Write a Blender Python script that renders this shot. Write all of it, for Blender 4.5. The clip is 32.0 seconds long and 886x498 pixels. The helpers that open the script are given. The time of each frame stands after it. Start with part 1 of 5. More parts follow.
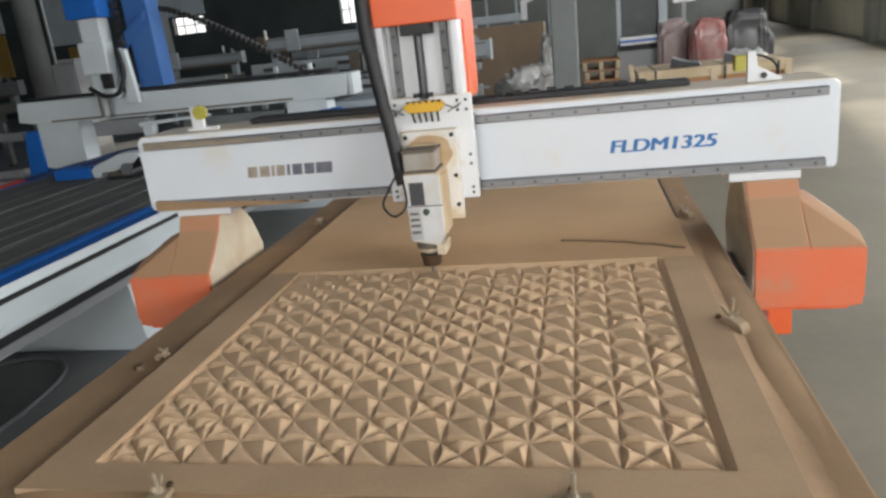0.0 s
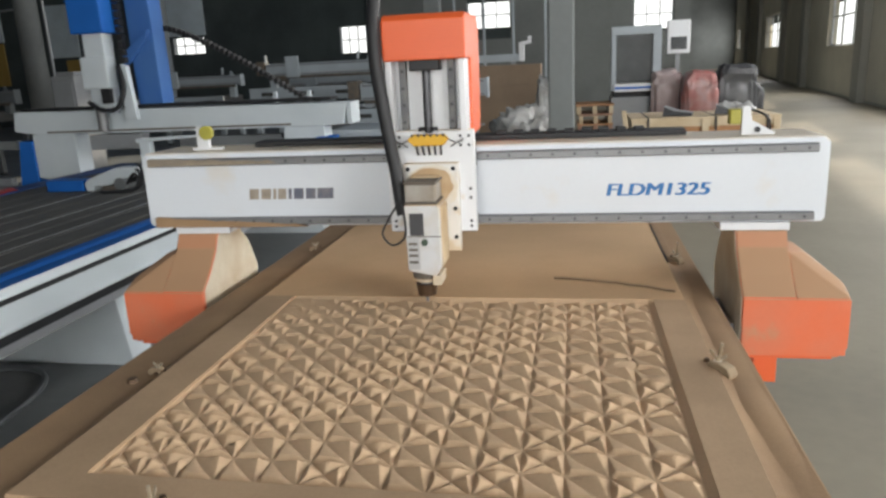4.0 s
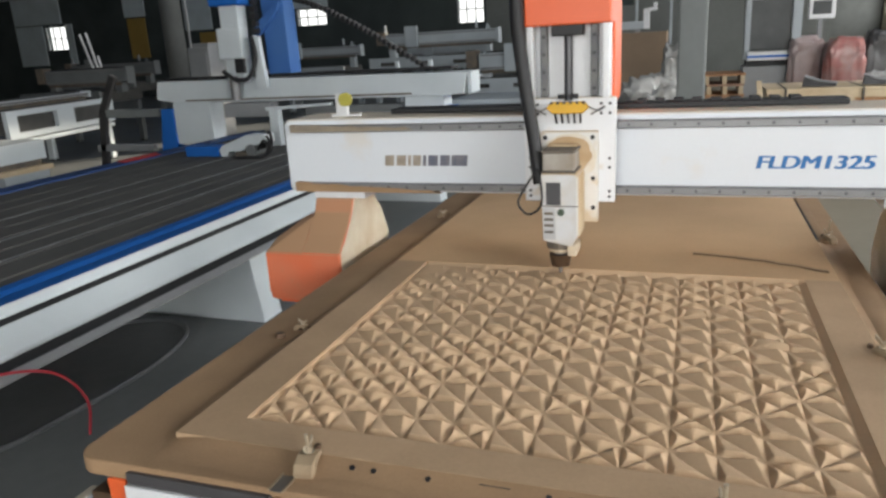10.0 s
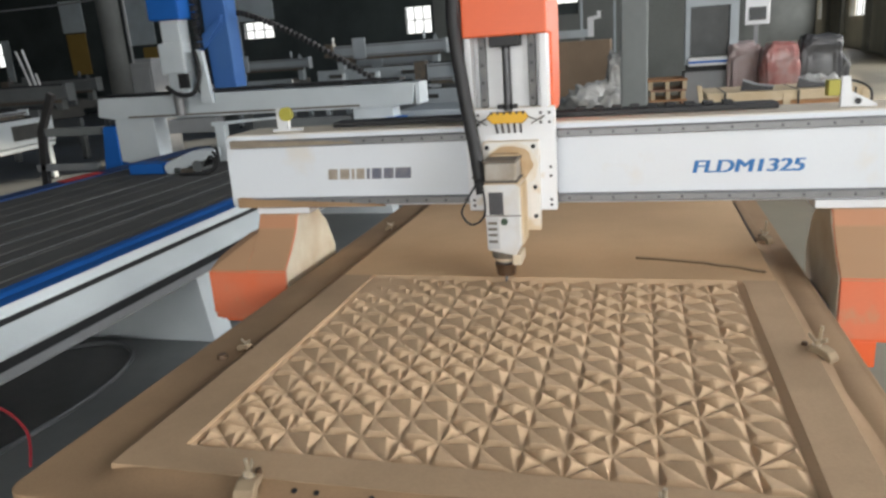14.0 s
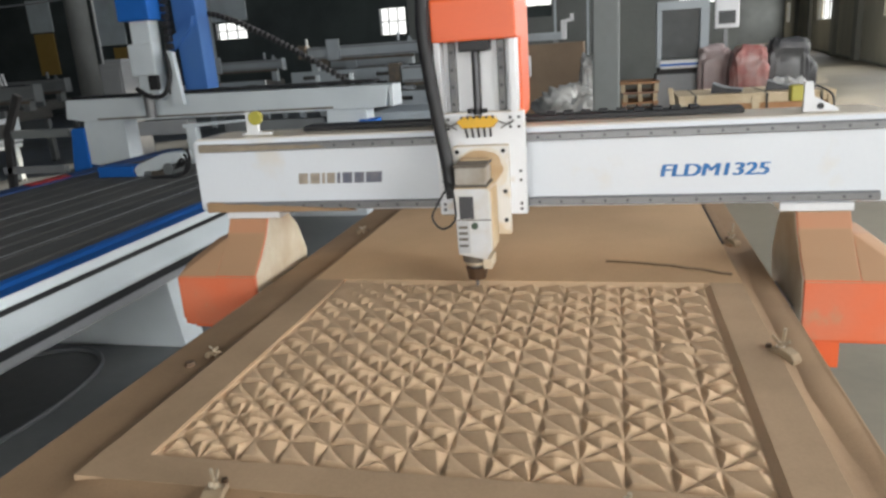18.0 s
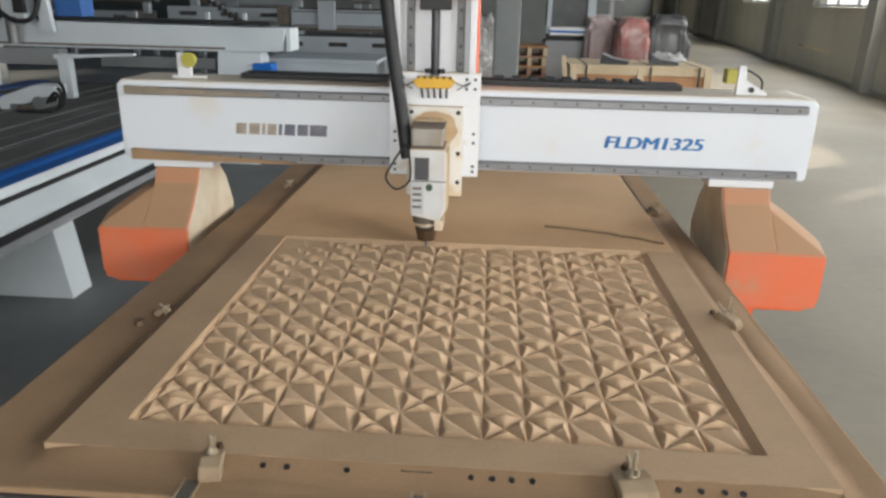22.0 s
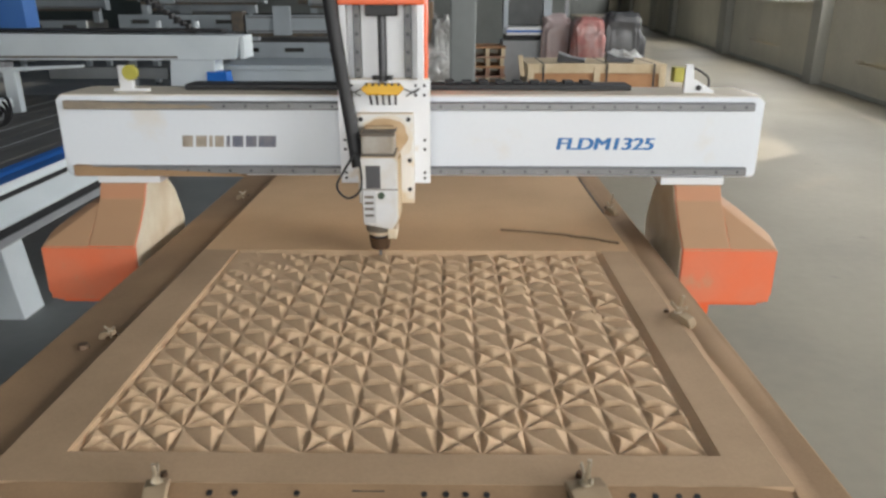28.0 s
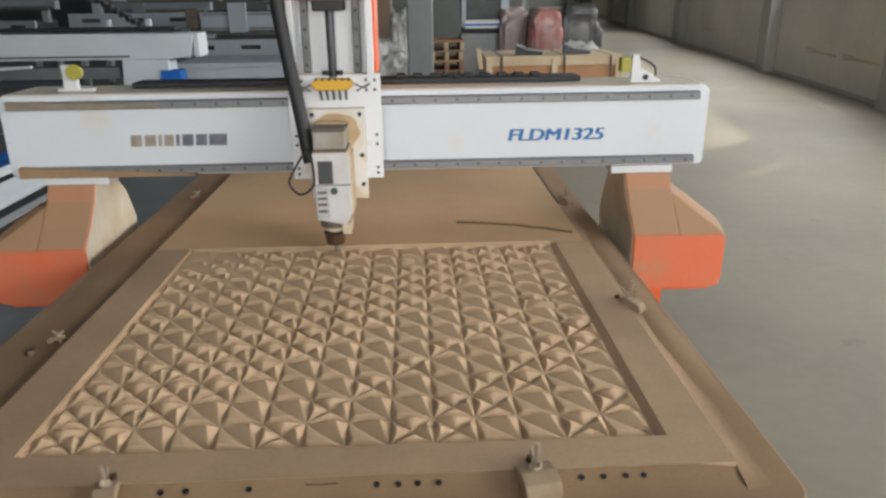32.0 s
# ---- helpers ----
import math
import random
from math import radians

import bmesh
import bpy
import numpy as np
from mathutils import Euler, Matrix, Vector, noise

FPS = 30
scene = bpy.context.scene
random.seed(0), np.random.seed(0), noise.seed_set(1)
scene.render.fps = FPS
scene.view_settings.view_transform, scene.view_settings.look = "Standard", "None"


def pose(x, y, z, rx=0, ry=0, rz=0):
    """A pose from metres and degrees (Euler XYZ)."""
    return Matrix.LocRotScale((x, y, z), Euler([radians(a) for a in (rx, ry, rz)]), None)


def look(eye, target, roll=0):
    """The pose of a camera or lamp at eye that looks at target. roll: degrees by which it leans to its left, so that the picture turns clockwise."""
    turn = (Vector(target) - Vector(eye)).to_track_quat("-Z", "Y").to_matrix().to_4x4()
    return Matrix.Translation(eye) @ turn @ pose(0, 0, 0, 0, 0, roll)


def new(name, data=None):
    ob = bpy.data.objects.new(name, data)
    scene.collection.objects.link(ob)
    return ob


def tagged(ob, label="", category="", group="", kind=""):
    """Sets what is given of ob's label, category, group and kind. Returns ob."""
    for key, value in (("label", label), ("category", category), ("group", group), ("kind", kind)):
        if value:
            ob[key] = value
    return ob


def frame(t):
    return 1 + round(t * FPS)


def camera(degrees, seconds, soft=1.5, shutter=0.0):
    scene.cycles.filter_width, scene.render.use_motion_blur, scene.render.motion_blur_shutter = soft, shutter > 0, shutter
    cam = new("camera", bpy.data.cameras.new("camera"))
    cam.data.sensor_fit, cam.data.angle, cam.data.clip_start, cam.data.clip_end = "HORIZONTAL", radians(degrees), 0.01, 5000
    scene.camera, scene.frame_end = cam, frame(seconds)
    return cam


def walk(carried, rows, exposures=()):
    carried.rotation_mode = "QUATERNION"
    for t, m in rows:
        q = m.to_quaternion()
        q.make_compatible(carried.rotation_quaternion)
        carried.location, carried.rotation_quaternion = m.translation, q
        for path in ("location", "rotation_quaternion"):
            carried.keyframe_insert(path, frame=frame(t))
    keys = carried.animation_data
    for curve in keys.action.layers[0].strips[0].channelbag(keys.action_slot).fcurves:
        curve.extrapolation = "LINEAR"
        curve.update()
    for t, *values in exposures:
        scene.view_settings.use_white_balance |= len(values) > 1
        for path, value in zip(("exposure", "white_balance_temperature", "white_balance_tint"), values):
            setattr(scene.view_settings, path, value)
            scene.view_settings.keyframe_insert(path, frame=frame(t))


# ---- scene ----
cam = camera(63.44, 32.0, soft=2.7)
PATH = [
    (0, (0.3462, -1.9819, 1.4731), (-0.0509, -0.1094, 0.8935), -6.309),
    (0.5, (0.3471, -1.9871, 1.4776), (0.0154, -0.0908, 0.9353), -2.807),
    (1, (0.3500, -1.9964, 1.4796), (0.0214, -0.0969, 0.9467), -3.464),
    (1.5, (0.3428, -2.0010, 1.4786), (0.0284, -0.1015, 0.9375), -2.872),
    (2, (0.3327, -2.0059, 1.4778), (-0.0101, -0.1086, 0.9462), -3.439),
    (2.5, (0.3298, -2.0103, 1.4817), (-0.0137, -0.1094, 0.9634), -3.097),
    (4.5, (0.3149, -2.0225, 1.4778), (-0.0546, -0.1198, 0.9846), -2.417),
    (5, (0.2967, -2.0258, 1.4759), (-0.1229, -0.1369, 0.9701), -2.533),
    (5.5, (0.2932, -2.0265, 1.4745), (-0.1546, -0.1455, 0.9632), -2.777),
    (6, (0.2870, -2.0272, 1.4764), (-0.1904, -0.1540, 0.9634), -3.092),
    (6.5, (0.2776, -2.0311, 1.4768), (-0.2421, -0.1685, 0.9664), -3.103),
    (7, (0.2717, -2.0271, 1.4751), (-0.2829, -0.1801, 0.9452), -3.367),
    (7.5, (0.2618, -2.0237, 1.4729), (-0.3114, -0.1841, 0.9369), -3.283),
    (8, (0.2605, -2.0311, 1.4760), (-0.3454, -0.1997, 0.9478), -3.363),
    (8.5, (0.2549, -2.0296, 1.4719), (-0.3792, -0.2112, 0.9318), -3.285),
    (9, (0.2571, -2.0319, 1.4744), (-0.3982, -0.2230, 0.9283), -3.312),
    (9.5, (0.2536, -2.0312, 1.4713), (-0.4010, -0.2226, 0.9232), -3.091),
    (10, (0.2536, -2.0323, 1.4724), (-0.3906, -0.2219, 0.9179), -3.208),
    (10.5, (0.2543, -2.0323, 1.4695), (-0.3684, -0.2142, 0.9155), -2.984),
    (11, (0.2546, -2.0300, 1.4696), (-0.3633, -0.2092, 0.9193), -3.058),
    (11.5, (0.2595, -2.0254, 1.4694), (-0.3490, -0.2031, 0.9137), -3.344),
    (12, (0.2624, -2.0213, 1.4738), (-0.3438, -0.1974, 0.9204), -3.652),
    (12.5, (0.2708, -2.0132, 1.4703), (-0.3128, -0.1829, 0.9140), -3.802),
    (13, (0.2749, -2.0069, 1.4712), (-0.2845, -0.1720, 0.9055), -4.087),
    (13.5, (0.2781, -2.0102, 1.4741), (-0.2425, -0.1594, 0.9231), -4.025),
    (14, (0.2804, -2.0150, 1.4752), (-0.2489, -0.1623, 0.9391), -4.152),
    (14.5, (0.2875, -2.0143, 1.4784), (-0.2132, -0.1522, 0.9478), -4.133),
    (16.5, (0.2825, -2.0103, 1.4795), (-0.1918, -0.1438, 0.9398), -3.673),
    (17, (0.2883, -2.0065, 1.4800), (-0.1832, -0.1357, 0.9529), -4.006),
    (17.5, (0.2916, -2.0079, 1.4821), (-0.1731, -0.1383, 0.9447), -3.913),
    (18, (0.2944, -2.0091, 1.4821), (-0.1705, -0.1395, 0.9449), -3.929),
    (18.5, (0.2887, -2.0157, 1.4788), (-0.2141, -0.1592, 0.9305), -3.769),
    (19, (0.2874, -2.0228, 1.4791), (-0.2374, -0.1689, 0.9425), -3.929),
    (19.5, (0.2794, -2.0296, 1.4781), (-0.2658, -0.1832, 0.9363), -3.799),
    (20, (0.2585, -2.0386, 1.4696), (-0.2238, -0.1936, 0.8668), -2.326),
    (20.5, (0.2087, -2.0753, 1.4814), (-0.3044, -0.2811, 0.7619), -1.394),
    (21, (0.1871, -2.0355, 1.4851), (-0.1696, -0.2246, 0.7146), -1.677),
    (21.5, (0.1031, -2.0388, 1.4954), (-0.1569, -0.1805, 0.8032), -3.961),
    (22, (0.0856, -2.0377, 1.5052), (-0.0243, -0.1553, 0.8385), 1.316),
    (22.5, (0.0791, -2.0368, 1.5094), (-0.0422, -0.1616, 0.8247), -0.032),
    (23, (0.0767, -2.0339, 1.5175), (-0.1057, -0.1470, 0.8801), 0.773),
    (23.5, (0.0777, -2.0324, 1.5149), (-0.0980, -0.1558, 0.8459), -0.193),
    (24, (0.0786, -2.0335, 1.5165), (-0.1271, -0.1561, 0.8585), -0.555),
    (24.5, (0.0875, -2.0286, 1.5162), (-0.1157, -0.1473, 0.8685), -0.855),
    (25, (0.0887, -2.0217, 1.5145), (-0.1033, -0.1433, 0.8551), -0.626),
    (25.5, (0.1007, -2.0220, 1.5131), (-0.0171, -0.1352, 0.8604), -0.431),
    (26, (0.1055, -2.0198, 1.5113), (0.0213, -0.1328, 0.8539), -0.246),
    (26.5, (0.1078, -2.0172, 1.5146), (0.0395, -0.1300, 0.8559), -0.197),
    (28.5, (0.1247, -2.0132, 1.5142), (0.1250, -0.1262, 0.8514), 0.162),
    (29, (0.1300, -2.0156, 1.5135), (0.1480, -0.1279, 0.8530), 0.145),
    (29.5, (0.1300, -2.0166, 1.5142), (0.1503, -0.1285, 0.8547), -0.019),
    (30, (0.1352, -2.0159, 1.5142), (0.1766, -0.1295, 0.8512), 0.134),
    (30.5, (0.1368, -2.0168, 1.5155), (0.1862, -0.1331, 0.8452), -0.073),
    (31, (0.1487, -2.0210, 1.5157), (0.2392, -0.1364, 0.8523), -0.218),
    (31.5, (0.1533, -2.0262, 1.5138), (0.2378, -0.1432, 0.8451), -0.855),
    (32, (0.1497, -2.0246, 1.5128), (0.2214, -0.1438, 0.8365), -0.701),
]
walk(cam, [(t, look(eye, target, roll)) for t, eye, target, roll in PATH],
     [(0, -0.11), (2.5, -0.09), (5, 0.0), (26, 0.0), (28.5, -0.06), (30, -0.09), (32, -0.18)])

# ---- world, sun, window light ----
world = bpy.data.worlds.new("world")
scene.world = world
world.use_nodes = True
wn = world.node_tree
sky = wn.nodes.new("ShaderNodeTexSky")
sky.sky_type, sky.sun_disc = "NISHITA", False
sky.sun_elevation, sky.sun_rotation = radians(26.6), radians(53.6)
wn.nodes["Background"].inputs["Strength"].default_value = 0.12
wn.links.new(sky.outputs[0], wn.nodes["Background"].inputs["Color"])

sun = new("sun", bpy.data.lights.new("sun", "SUN"))
sun.data.energy, sun.data.angle, sun.data.color = 5.0, radians(1.6), (1.0, 0.88, 0.7)
sun.matrix_world = look((9.283, 8.266, 3.60), (3.5, 4.0, 0.0))


WINDOW_POWER, FRONT_FILL_POWER, ROOF_POWER = 250, 365, 135


def window_light(name, m, w, h, power, color=(0.98, 0.985, 0.98)):
    """An area lamp: the sky's light in a window's opening, or an added fill; it shines along the local -z."""
    ob = new(name, bpy.data.lights.new(name, "AREA"))
    ob.data.shape, ob.data.size, ob.data.size_y, ob.data.energy, ob.data.color = "RECTANGLE", w, h, power, color
    ob.matrix_world = m
    return ob


# ---- materials ----
def principled(name):
    m = bpy.data.materials.new(name)
    m.use_nodes = True
    return m, m.node_tree, m.node_tree.nodes["Principled BSDF"]


def paint(name, base, rough=0.5, metal=0.0, other=None, scale=6.0, fine=90.0, amount=0.5, bump=0.05, dust=None, dust_amount=0.0, dust_top=1.0, dust_scale=3.5, lean=None, coat=0.0):
    """A painted or natural surface: two scales of variation, fine relief, and dust lying on faces that look up."""
    m, nt, b = principled(name)
    n, l = nt.nodes, nt.links
    co = n.new("ShaderNodeTexCoord")
    big, small = n.new("ShaderNodeTexNoise"), n.new("ShaderNodeTexNoise")
    for t, s, d in ((big, scale, 4.0), (small, fine, 3.0)):
        t.inputs["Scale"].default_value, t.inputs["Detail"].default_value = s, d
        l.new(co.outputs["Object"], t.inputs["Vector"])
    ramp = n.new("ShaderNodeValToRGB")
    ramp.color_ramp.elements[0].position, ramp.color_ramp.elements[1].position = 0.35, 0.7
    ramp.color_ramp.elements[0].color = (*base, 1)
    ramp.color_ramp.elements[1].color = (*(other or tuple(c * (1 - 0.35 * amount) for c in base)), 1)
    l.new(big.outputs["Fac"], ramp.inputs["Fac"])
    mul = n.new("ShaderNodeMixRGB")
    mul.blend_type = "MULTIPLY"
    mul.inputs["Fac"].default_value = 0.35 * amount
    l.new(ramp.outputs["Color"], mul.inputs[1])
    l.new(small.outputs["Fac"], mul.inputs[2])
    color = mul.outputs["Color"]
    if dust:
        geo, sep, mr = n.new("ShaderNodeNewGeometry"), n.new("ShaderNodeSeparateXYZ"), n.new("ShaderNodeMapRange")
        l.new(geo.outputs["Normal"], sep.inputs[0])
        mr.inputs["From Min"].default_value, mr.inputs["From Max"].default_value = 0.12, 0.55
        l.new(sep.outputs["Z"], mr.inputs["Value"])
        patch, cut = n.new("ShaderNodeTexNoise"), n.new("ShaderNodeMapRange")
        patch.inputs["Scale"].default_value, patch.inputs["Detail"].default_value = dust_scale, 5.0
        l.new(co.outputs["Object"], patch.inputs["Vector"])
        cut.inputs["From Min"].default_value, cut.inputs["From Max"].default_value = (0.62 if lean else 0.72) - 0.45 * dust_amount, (0.95 if lean else 0.85) - 0.45 * dust_amount
        amount_out = patch.outputs["Fac"]
        if lean:
            # heavier towards one end of the piece
            xyz, ramp_x, more = n.new("ShaderNodeSeparateXYZ"), n.new("ShaderNodeMapRange"), n.new("ShaderNodeMath")
            l.new(co.outputs["Object"], xyz.inputs[0])
            ramp_x.inputs["From Min"].default_value, ramp_x.inputs["From Max"].default_value, ramp_x.inputs["To Max"].default_value = lean
            l.new(xyz.outputs["X"], ramp_x.inputs["Value"])
            more.operation = "ADD"
            l.new(amount_out, more.inputs[0])
            l.new(ramp_x.outputs[0], more.inputs[1])
            amount_out = more.outputs[0]
        l.new(amount_out, cut.inputs["Value"])
        add = n.new("ShaderNodeMath")
        add.operation, add.use_clamp = "MAXIMUM", True
        mr.inputs["To Max"].default_value = dust_top
        l.new(mr.outputs[0], add.inputs[0])
        l.new(cut.outputs[0], add.inputs[1])
        mix = n.new("ShaderNodeMixRGB")
        l.new(add.outputs[0], mix.inputs["Fac"])
        l.new(color, mix.inputs[1])
        mix.inputs[2].default_value = (*dust, 1)
        color = mix.outputs["Color"]
    l.new(color, b.inputs["Base Color"])
    b.inputs["Roughness"].default_value, b.inputs["Metallic"].default_value = rough, metal
    b.inputs["Coat Weight"].default_value = coat
    if bump:
        bp = n.new("ShaderNodeBump")
        bp.inputs["Strength"].default_value, bp.inputs["Distance"].default_value = bump, 0.004
        l.new(small.outputs["Fac"], bp.inputs["Height"])
        l.new(bp.outputs[0], b.inputs["Normal"])
    return m


M_WHITE = paint("white_paint", (0.74, 0.75, 0.77), 0.35, scale=3, amount=0.12, bump=0.02)
M_WHITE_DUSTY = paint("white_paint_dusty", (0.71, 0.745, 0.79), 0.4, other=(0.68, 0.71, 0.75), scale=2.5, amount=0.12, bump=0.02, dust=(0.68, 0.57, 0.41), dust_amount=0.02, dust_top=0.8, dust_scale=5, lean=(-0.45, -0.95, 0.13))
M_ORANGE = paint("orange_paint", (0.78, 0.13, 0.035), 0.4, scale=4, amount=0.15, bump=0.03)
M_ORANGE_DUSTY = paint("orange_paint_dusty", (0.73, 0.155, 0.06), 0.6, other=(0.66, 0.19, 0.095), scale=7, amount=0.2, bump=0.05, dust=(0.42, 0.27, 0.155), dust_amount=0.2, dust_top=0.92, dust_scale=7)
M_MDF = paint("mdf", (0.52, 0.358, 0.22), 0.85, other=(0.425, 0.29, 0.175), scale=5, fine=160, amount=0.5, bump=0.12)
M_SPOIL = paint("dusty_spoilboard", (0.39, 0.248, 0.138), 0.9, other=(0.29, 0.183, 0.102), scale=4, fine=200, amount=0.6, bump=0.08)
M_CRACK = paint("brown_crack", (0.15, 0.095, 0.052), 0.95, scale=20, amount=0.5)
M_STEEL = paint("rail_steel", (0.24, 0.24, 0.245), 0.45, metal=0.5, scale=20, amount=0.3)
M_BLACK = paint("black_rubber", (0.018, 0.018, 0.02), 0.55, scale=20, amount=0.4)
M_BLUE = paint("blue_paint", (0.018, 0.145, 0.53), 0.6, scale=4, amount=0.3, bump=0.02)
# Lighter copy of the MDF: brighter light on the far board, in the colour.
M_MDF_LIT = paint("mdf_lit", (0.72, 0.48, 0.275), 0.8, other=(0.61, 0.40, 0.225), scale=2.6, fine=120, amount=0.45, bump=0.08)
# White toned grey-blue: the dim light at the back is in the colour.
M_WHITE_DIM = paint("white_paint_dimmed", (0.44, 0.49, 0.525), 0.5, other=(0.38, 0.42, 0.45), scale=2.5, amount=0.3, bump=0.02)
M_BLUE.node_tree.nodes["Principled BSDF"].inputs["Specular IOR Level"].default_value = 0.2
# White with the cool cast of the left side's light mixed in.
M_LM = paint("white_paint_cool_cast", (0.68, 0.735, 0.765), 0.45, other=(0.60, 0.655, 0.685), scale=2.5, amount=0.2, bump=0.02)
M_BED = paint("grey_bed", (0.075, 0.075, 0.072), 0.85, other=(0.105, 0.102, 0.096), scale=4, amount=0.4)
M_ALU = paint("aluminium", (0.55, 0.56, 0.57), 0.4, metal=0.7, scale=15, amount=0.3)
M_YELLOW = paint("yellow_plastic", (0.75, 0.42, 0.02), 0.45, scale=20, amount=0.2)
M_FLOOR = paint("concrete_floor", (0.265, 0.232, 0.172), 0.65, other=(0.205, 0.18, 0.135), scale=0.7, fine=14, amount=0.5, bump=0.05, dust=(0.115, 0.10, 0.08), dust_amount=0.07, dust_top=0.0, dust_scale=4)
M_WALL = paint("grey_plaster", (0.76, 0.72, 0.61), 0.9, other=(0.66, 0.625, 0.53), scale=0.8, fine=12, amount=0.4)
M_DARK = paint("dark_sheet_wall", (0.07, 0.085, 0.083), 0.9, other=(0.042, 0.052, 0.053), scale=0.8, fine=8, amount=0.5)
M_COLUMN = paint("grey_column", (0.22, 0.235, 0.235), 0.75, scale=1.5, fine=15, amount=0.4)
M_COLUMN_DARK = paint("dark_grey_column", (0.115, 0.122, 0.12), 0.8, other=(0.16, 0.168, 0.165), scale=1.5, fine=15, amount=0.5)
# Less saturated than the other blue.
M_BLUE_SOFT = paint("muted_blue_paint", (0.055, 0.165, 0.43), 0.7, other=(0.03, 0.13, 0.43), scale=2.0, amount=0.4, bump=0.02)
# Darker machine grey: the back's dimness in the paint; also some dark parts.
M_ROW_DARK = paint("dark_and_shaded_machine_grey", (0.20, 0.215, 0.22), 0.6, other=(0.15, 0.16, 0.165), scale=2.5, amount=0.4, bump=0.02)
# Darker copy of the blue: weaker light on the far edge, painted in.
M_BLUE_SHADE = paint("blue_paint_shade", (0.014, 0.055, 0.20), 0.7, other=(0.03, 0.07, 0.17), scale=3, amount=0.4, bump=0.03)
M_RAIL_DARK = paint("dark_rail_steel", (0.12, 0.12, 0.125), 0.45, metal=0.4, other=(0.18, 0.175, 0.165), scale=20, amount=0.4)
M_RED_WOOD = paint("reddish_wood", (0.33, 0.17, 0.12), 0.85, other=(0.42, 0.27, 0.19), scale=6, fine=60, amount=0.5, bump=0.1)
M_RED = paint("red_plastic", (0.62, 0.03, 0.03), 0.4, scale=10, amount=0.2)
M_HOSE_DARK = paint("dull_grey_hose", (0.15, 0.16, 0.17), 0.6, scale=10, amount=0.3)
M_RED_HOSE = paint("red_hose_plastic", (0.44, 0.035, 0.05), 0.45, scale=10, amount=0.3)
M_HOSE = paint("grey_hose", (0.30, 0.31, 0.32), 0.5, scale=10, amount=0.2)
M_PINE = paint("crate_pine", (0.66, 0.54, 0.37), 0.8, other=(0.56, 0.43, 0.27), scale=6, fine=60, amount=0.5, bump=0.1)
M_PLY = paint("crate_plywood", (0.50, 0.27, 0.13), 0.75, other=(0.42, 0.21, 0.10), scale=5, fine=60, amount=0.5)


# Concrete darkened in its colour for the shade left of the router.
M_FLOOR_SHADE = paint("concrete_shade_tone", (0.24, 0.252, 0.255), 0.6, other=(0.17, 0.182, 0.188), scale=0.9, fine=14, amount=0.5, bump=0.05)
M_WALL_DARK = paint("grey_pilaster", (0.50, 0.49, 0.44), 0.85, scale=0.8, fine=12, amount=0.4)
M_PALE = paint("pale_blue_sheet", (0.62, 0.70, 0.74), 0.7, scale=1.5, fine=10, amount=0.4)
M_OCHRE = paint("ochre_sheet", (0.40, 0.26, 0.07), 0.75, scale=1.5, fine=10, amount=0.4)
M_DARK_ALU = paint("dark_aluminium", (0.10, 0.095, 0.10), 0.5, metal=0.4, scale=12, amount=0.4)
M_DARK_STEEL = paint("dark_steel", (0.09, 0.09, 0.095), 0.4, metal=0.7, scale=12, amount=0.4)
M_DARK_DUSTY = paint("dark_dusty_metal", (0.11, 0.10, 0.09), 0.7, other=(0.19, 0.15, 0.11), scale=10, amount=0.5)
M_BROWN_STEEL = paint("tarnished_steel", (0.14, 0.085, 0.05), 0.5, metal=0.5, scale=20, amount=0.5)
M_DARK_GREEN = paint("dark_green_knob", (0.05, 0.08, 0.05), 0.5, scale=20, amount=0.3)
M_CREAM = paint("cream_dusty_plate", (0.74, 0.66, 0.52), 0.6, other=(0.56, 0.42, 0.26), scale=6, amount=0.3, bump=0.04)
M_TAN = paint("tan_dusty_wood", (0.30, 0.215, 0.135), 0.85, other=(0.42, 0.32, 0.205), scale=14, amount=0.5, bump=0.15)
M_WHITE_DUSTY2 = paint("white_plate_dusty", (0.80, 0.81, 0.83), 0.45, scale=3, amount=0.12, bump=0.02, dust=(0.62, 0.50, 0.35), dust_amount=0.16, dust_scale=11)
M_STAINED = paint("stained_white_plate", (0.78, 0.76, 0.72), 0.55, scale=8, amount=0.2, bump=0.03, dust=(0.66, 0.54, 0.38), dust_amount=0.42, dust_scale=13)
M_MOTOR = paint("grey_white_motor", (0.66, 0.67, 0.68), 0.5, other=(0.60, 0.56, 0.50), scale=16, amount=0.3, bump=0.03, dust=(0.55, 0.40, 0.24), dust_amount=0.2, dust_scale=18)
M_CAP = paint("dusty_cap", (0.40, 0.37, 0.33), 0.6, other=(0.30, 0.25, 0.19), scale=18, amount=0.4, bump=0.05)
M_LINING = paint("grey_green_lining", (0.205, 0.215, 0.205), 0.85, other=(0.16, 0.168, 0.16), scale=0.8, fine=12, amount=0.4)
M_DUST_GREY = paint("grey_brown_dust", (0.33, 0.27, 0.20), 0.9, other=(0.24, 0.20, 0.155), scale=14, amount=0.5, bump=0.1)
M_CRUST = paint("brown_dust_crust", (0.52, 0.355, 0.20), 0.9, other=(0.62, 0.47, 0.30), scale=16, amount=0.4, bump=0.1)
M_CRUST_PALE = paint("pale_dust_crust", (0.74, 0.66, 0.53), 0.85, other=(0.78, 0.74, 0.67), scale=16, amount=0.3, bump=0.05)
M_GLASS_DARK = paint("dark_window", (0.035, 0.04, 0.042), 0.4, other=(0.07, 0.075, 0.075), scale=3, amount=0.4, bump=0.0)
M_SPOT = paint("dusty_yellow_side", (0.72, 0.58, 0.38), 0.7, other=(0.60, 0.43, 0.25), scale=14, amount=0.4, bump=0.05)
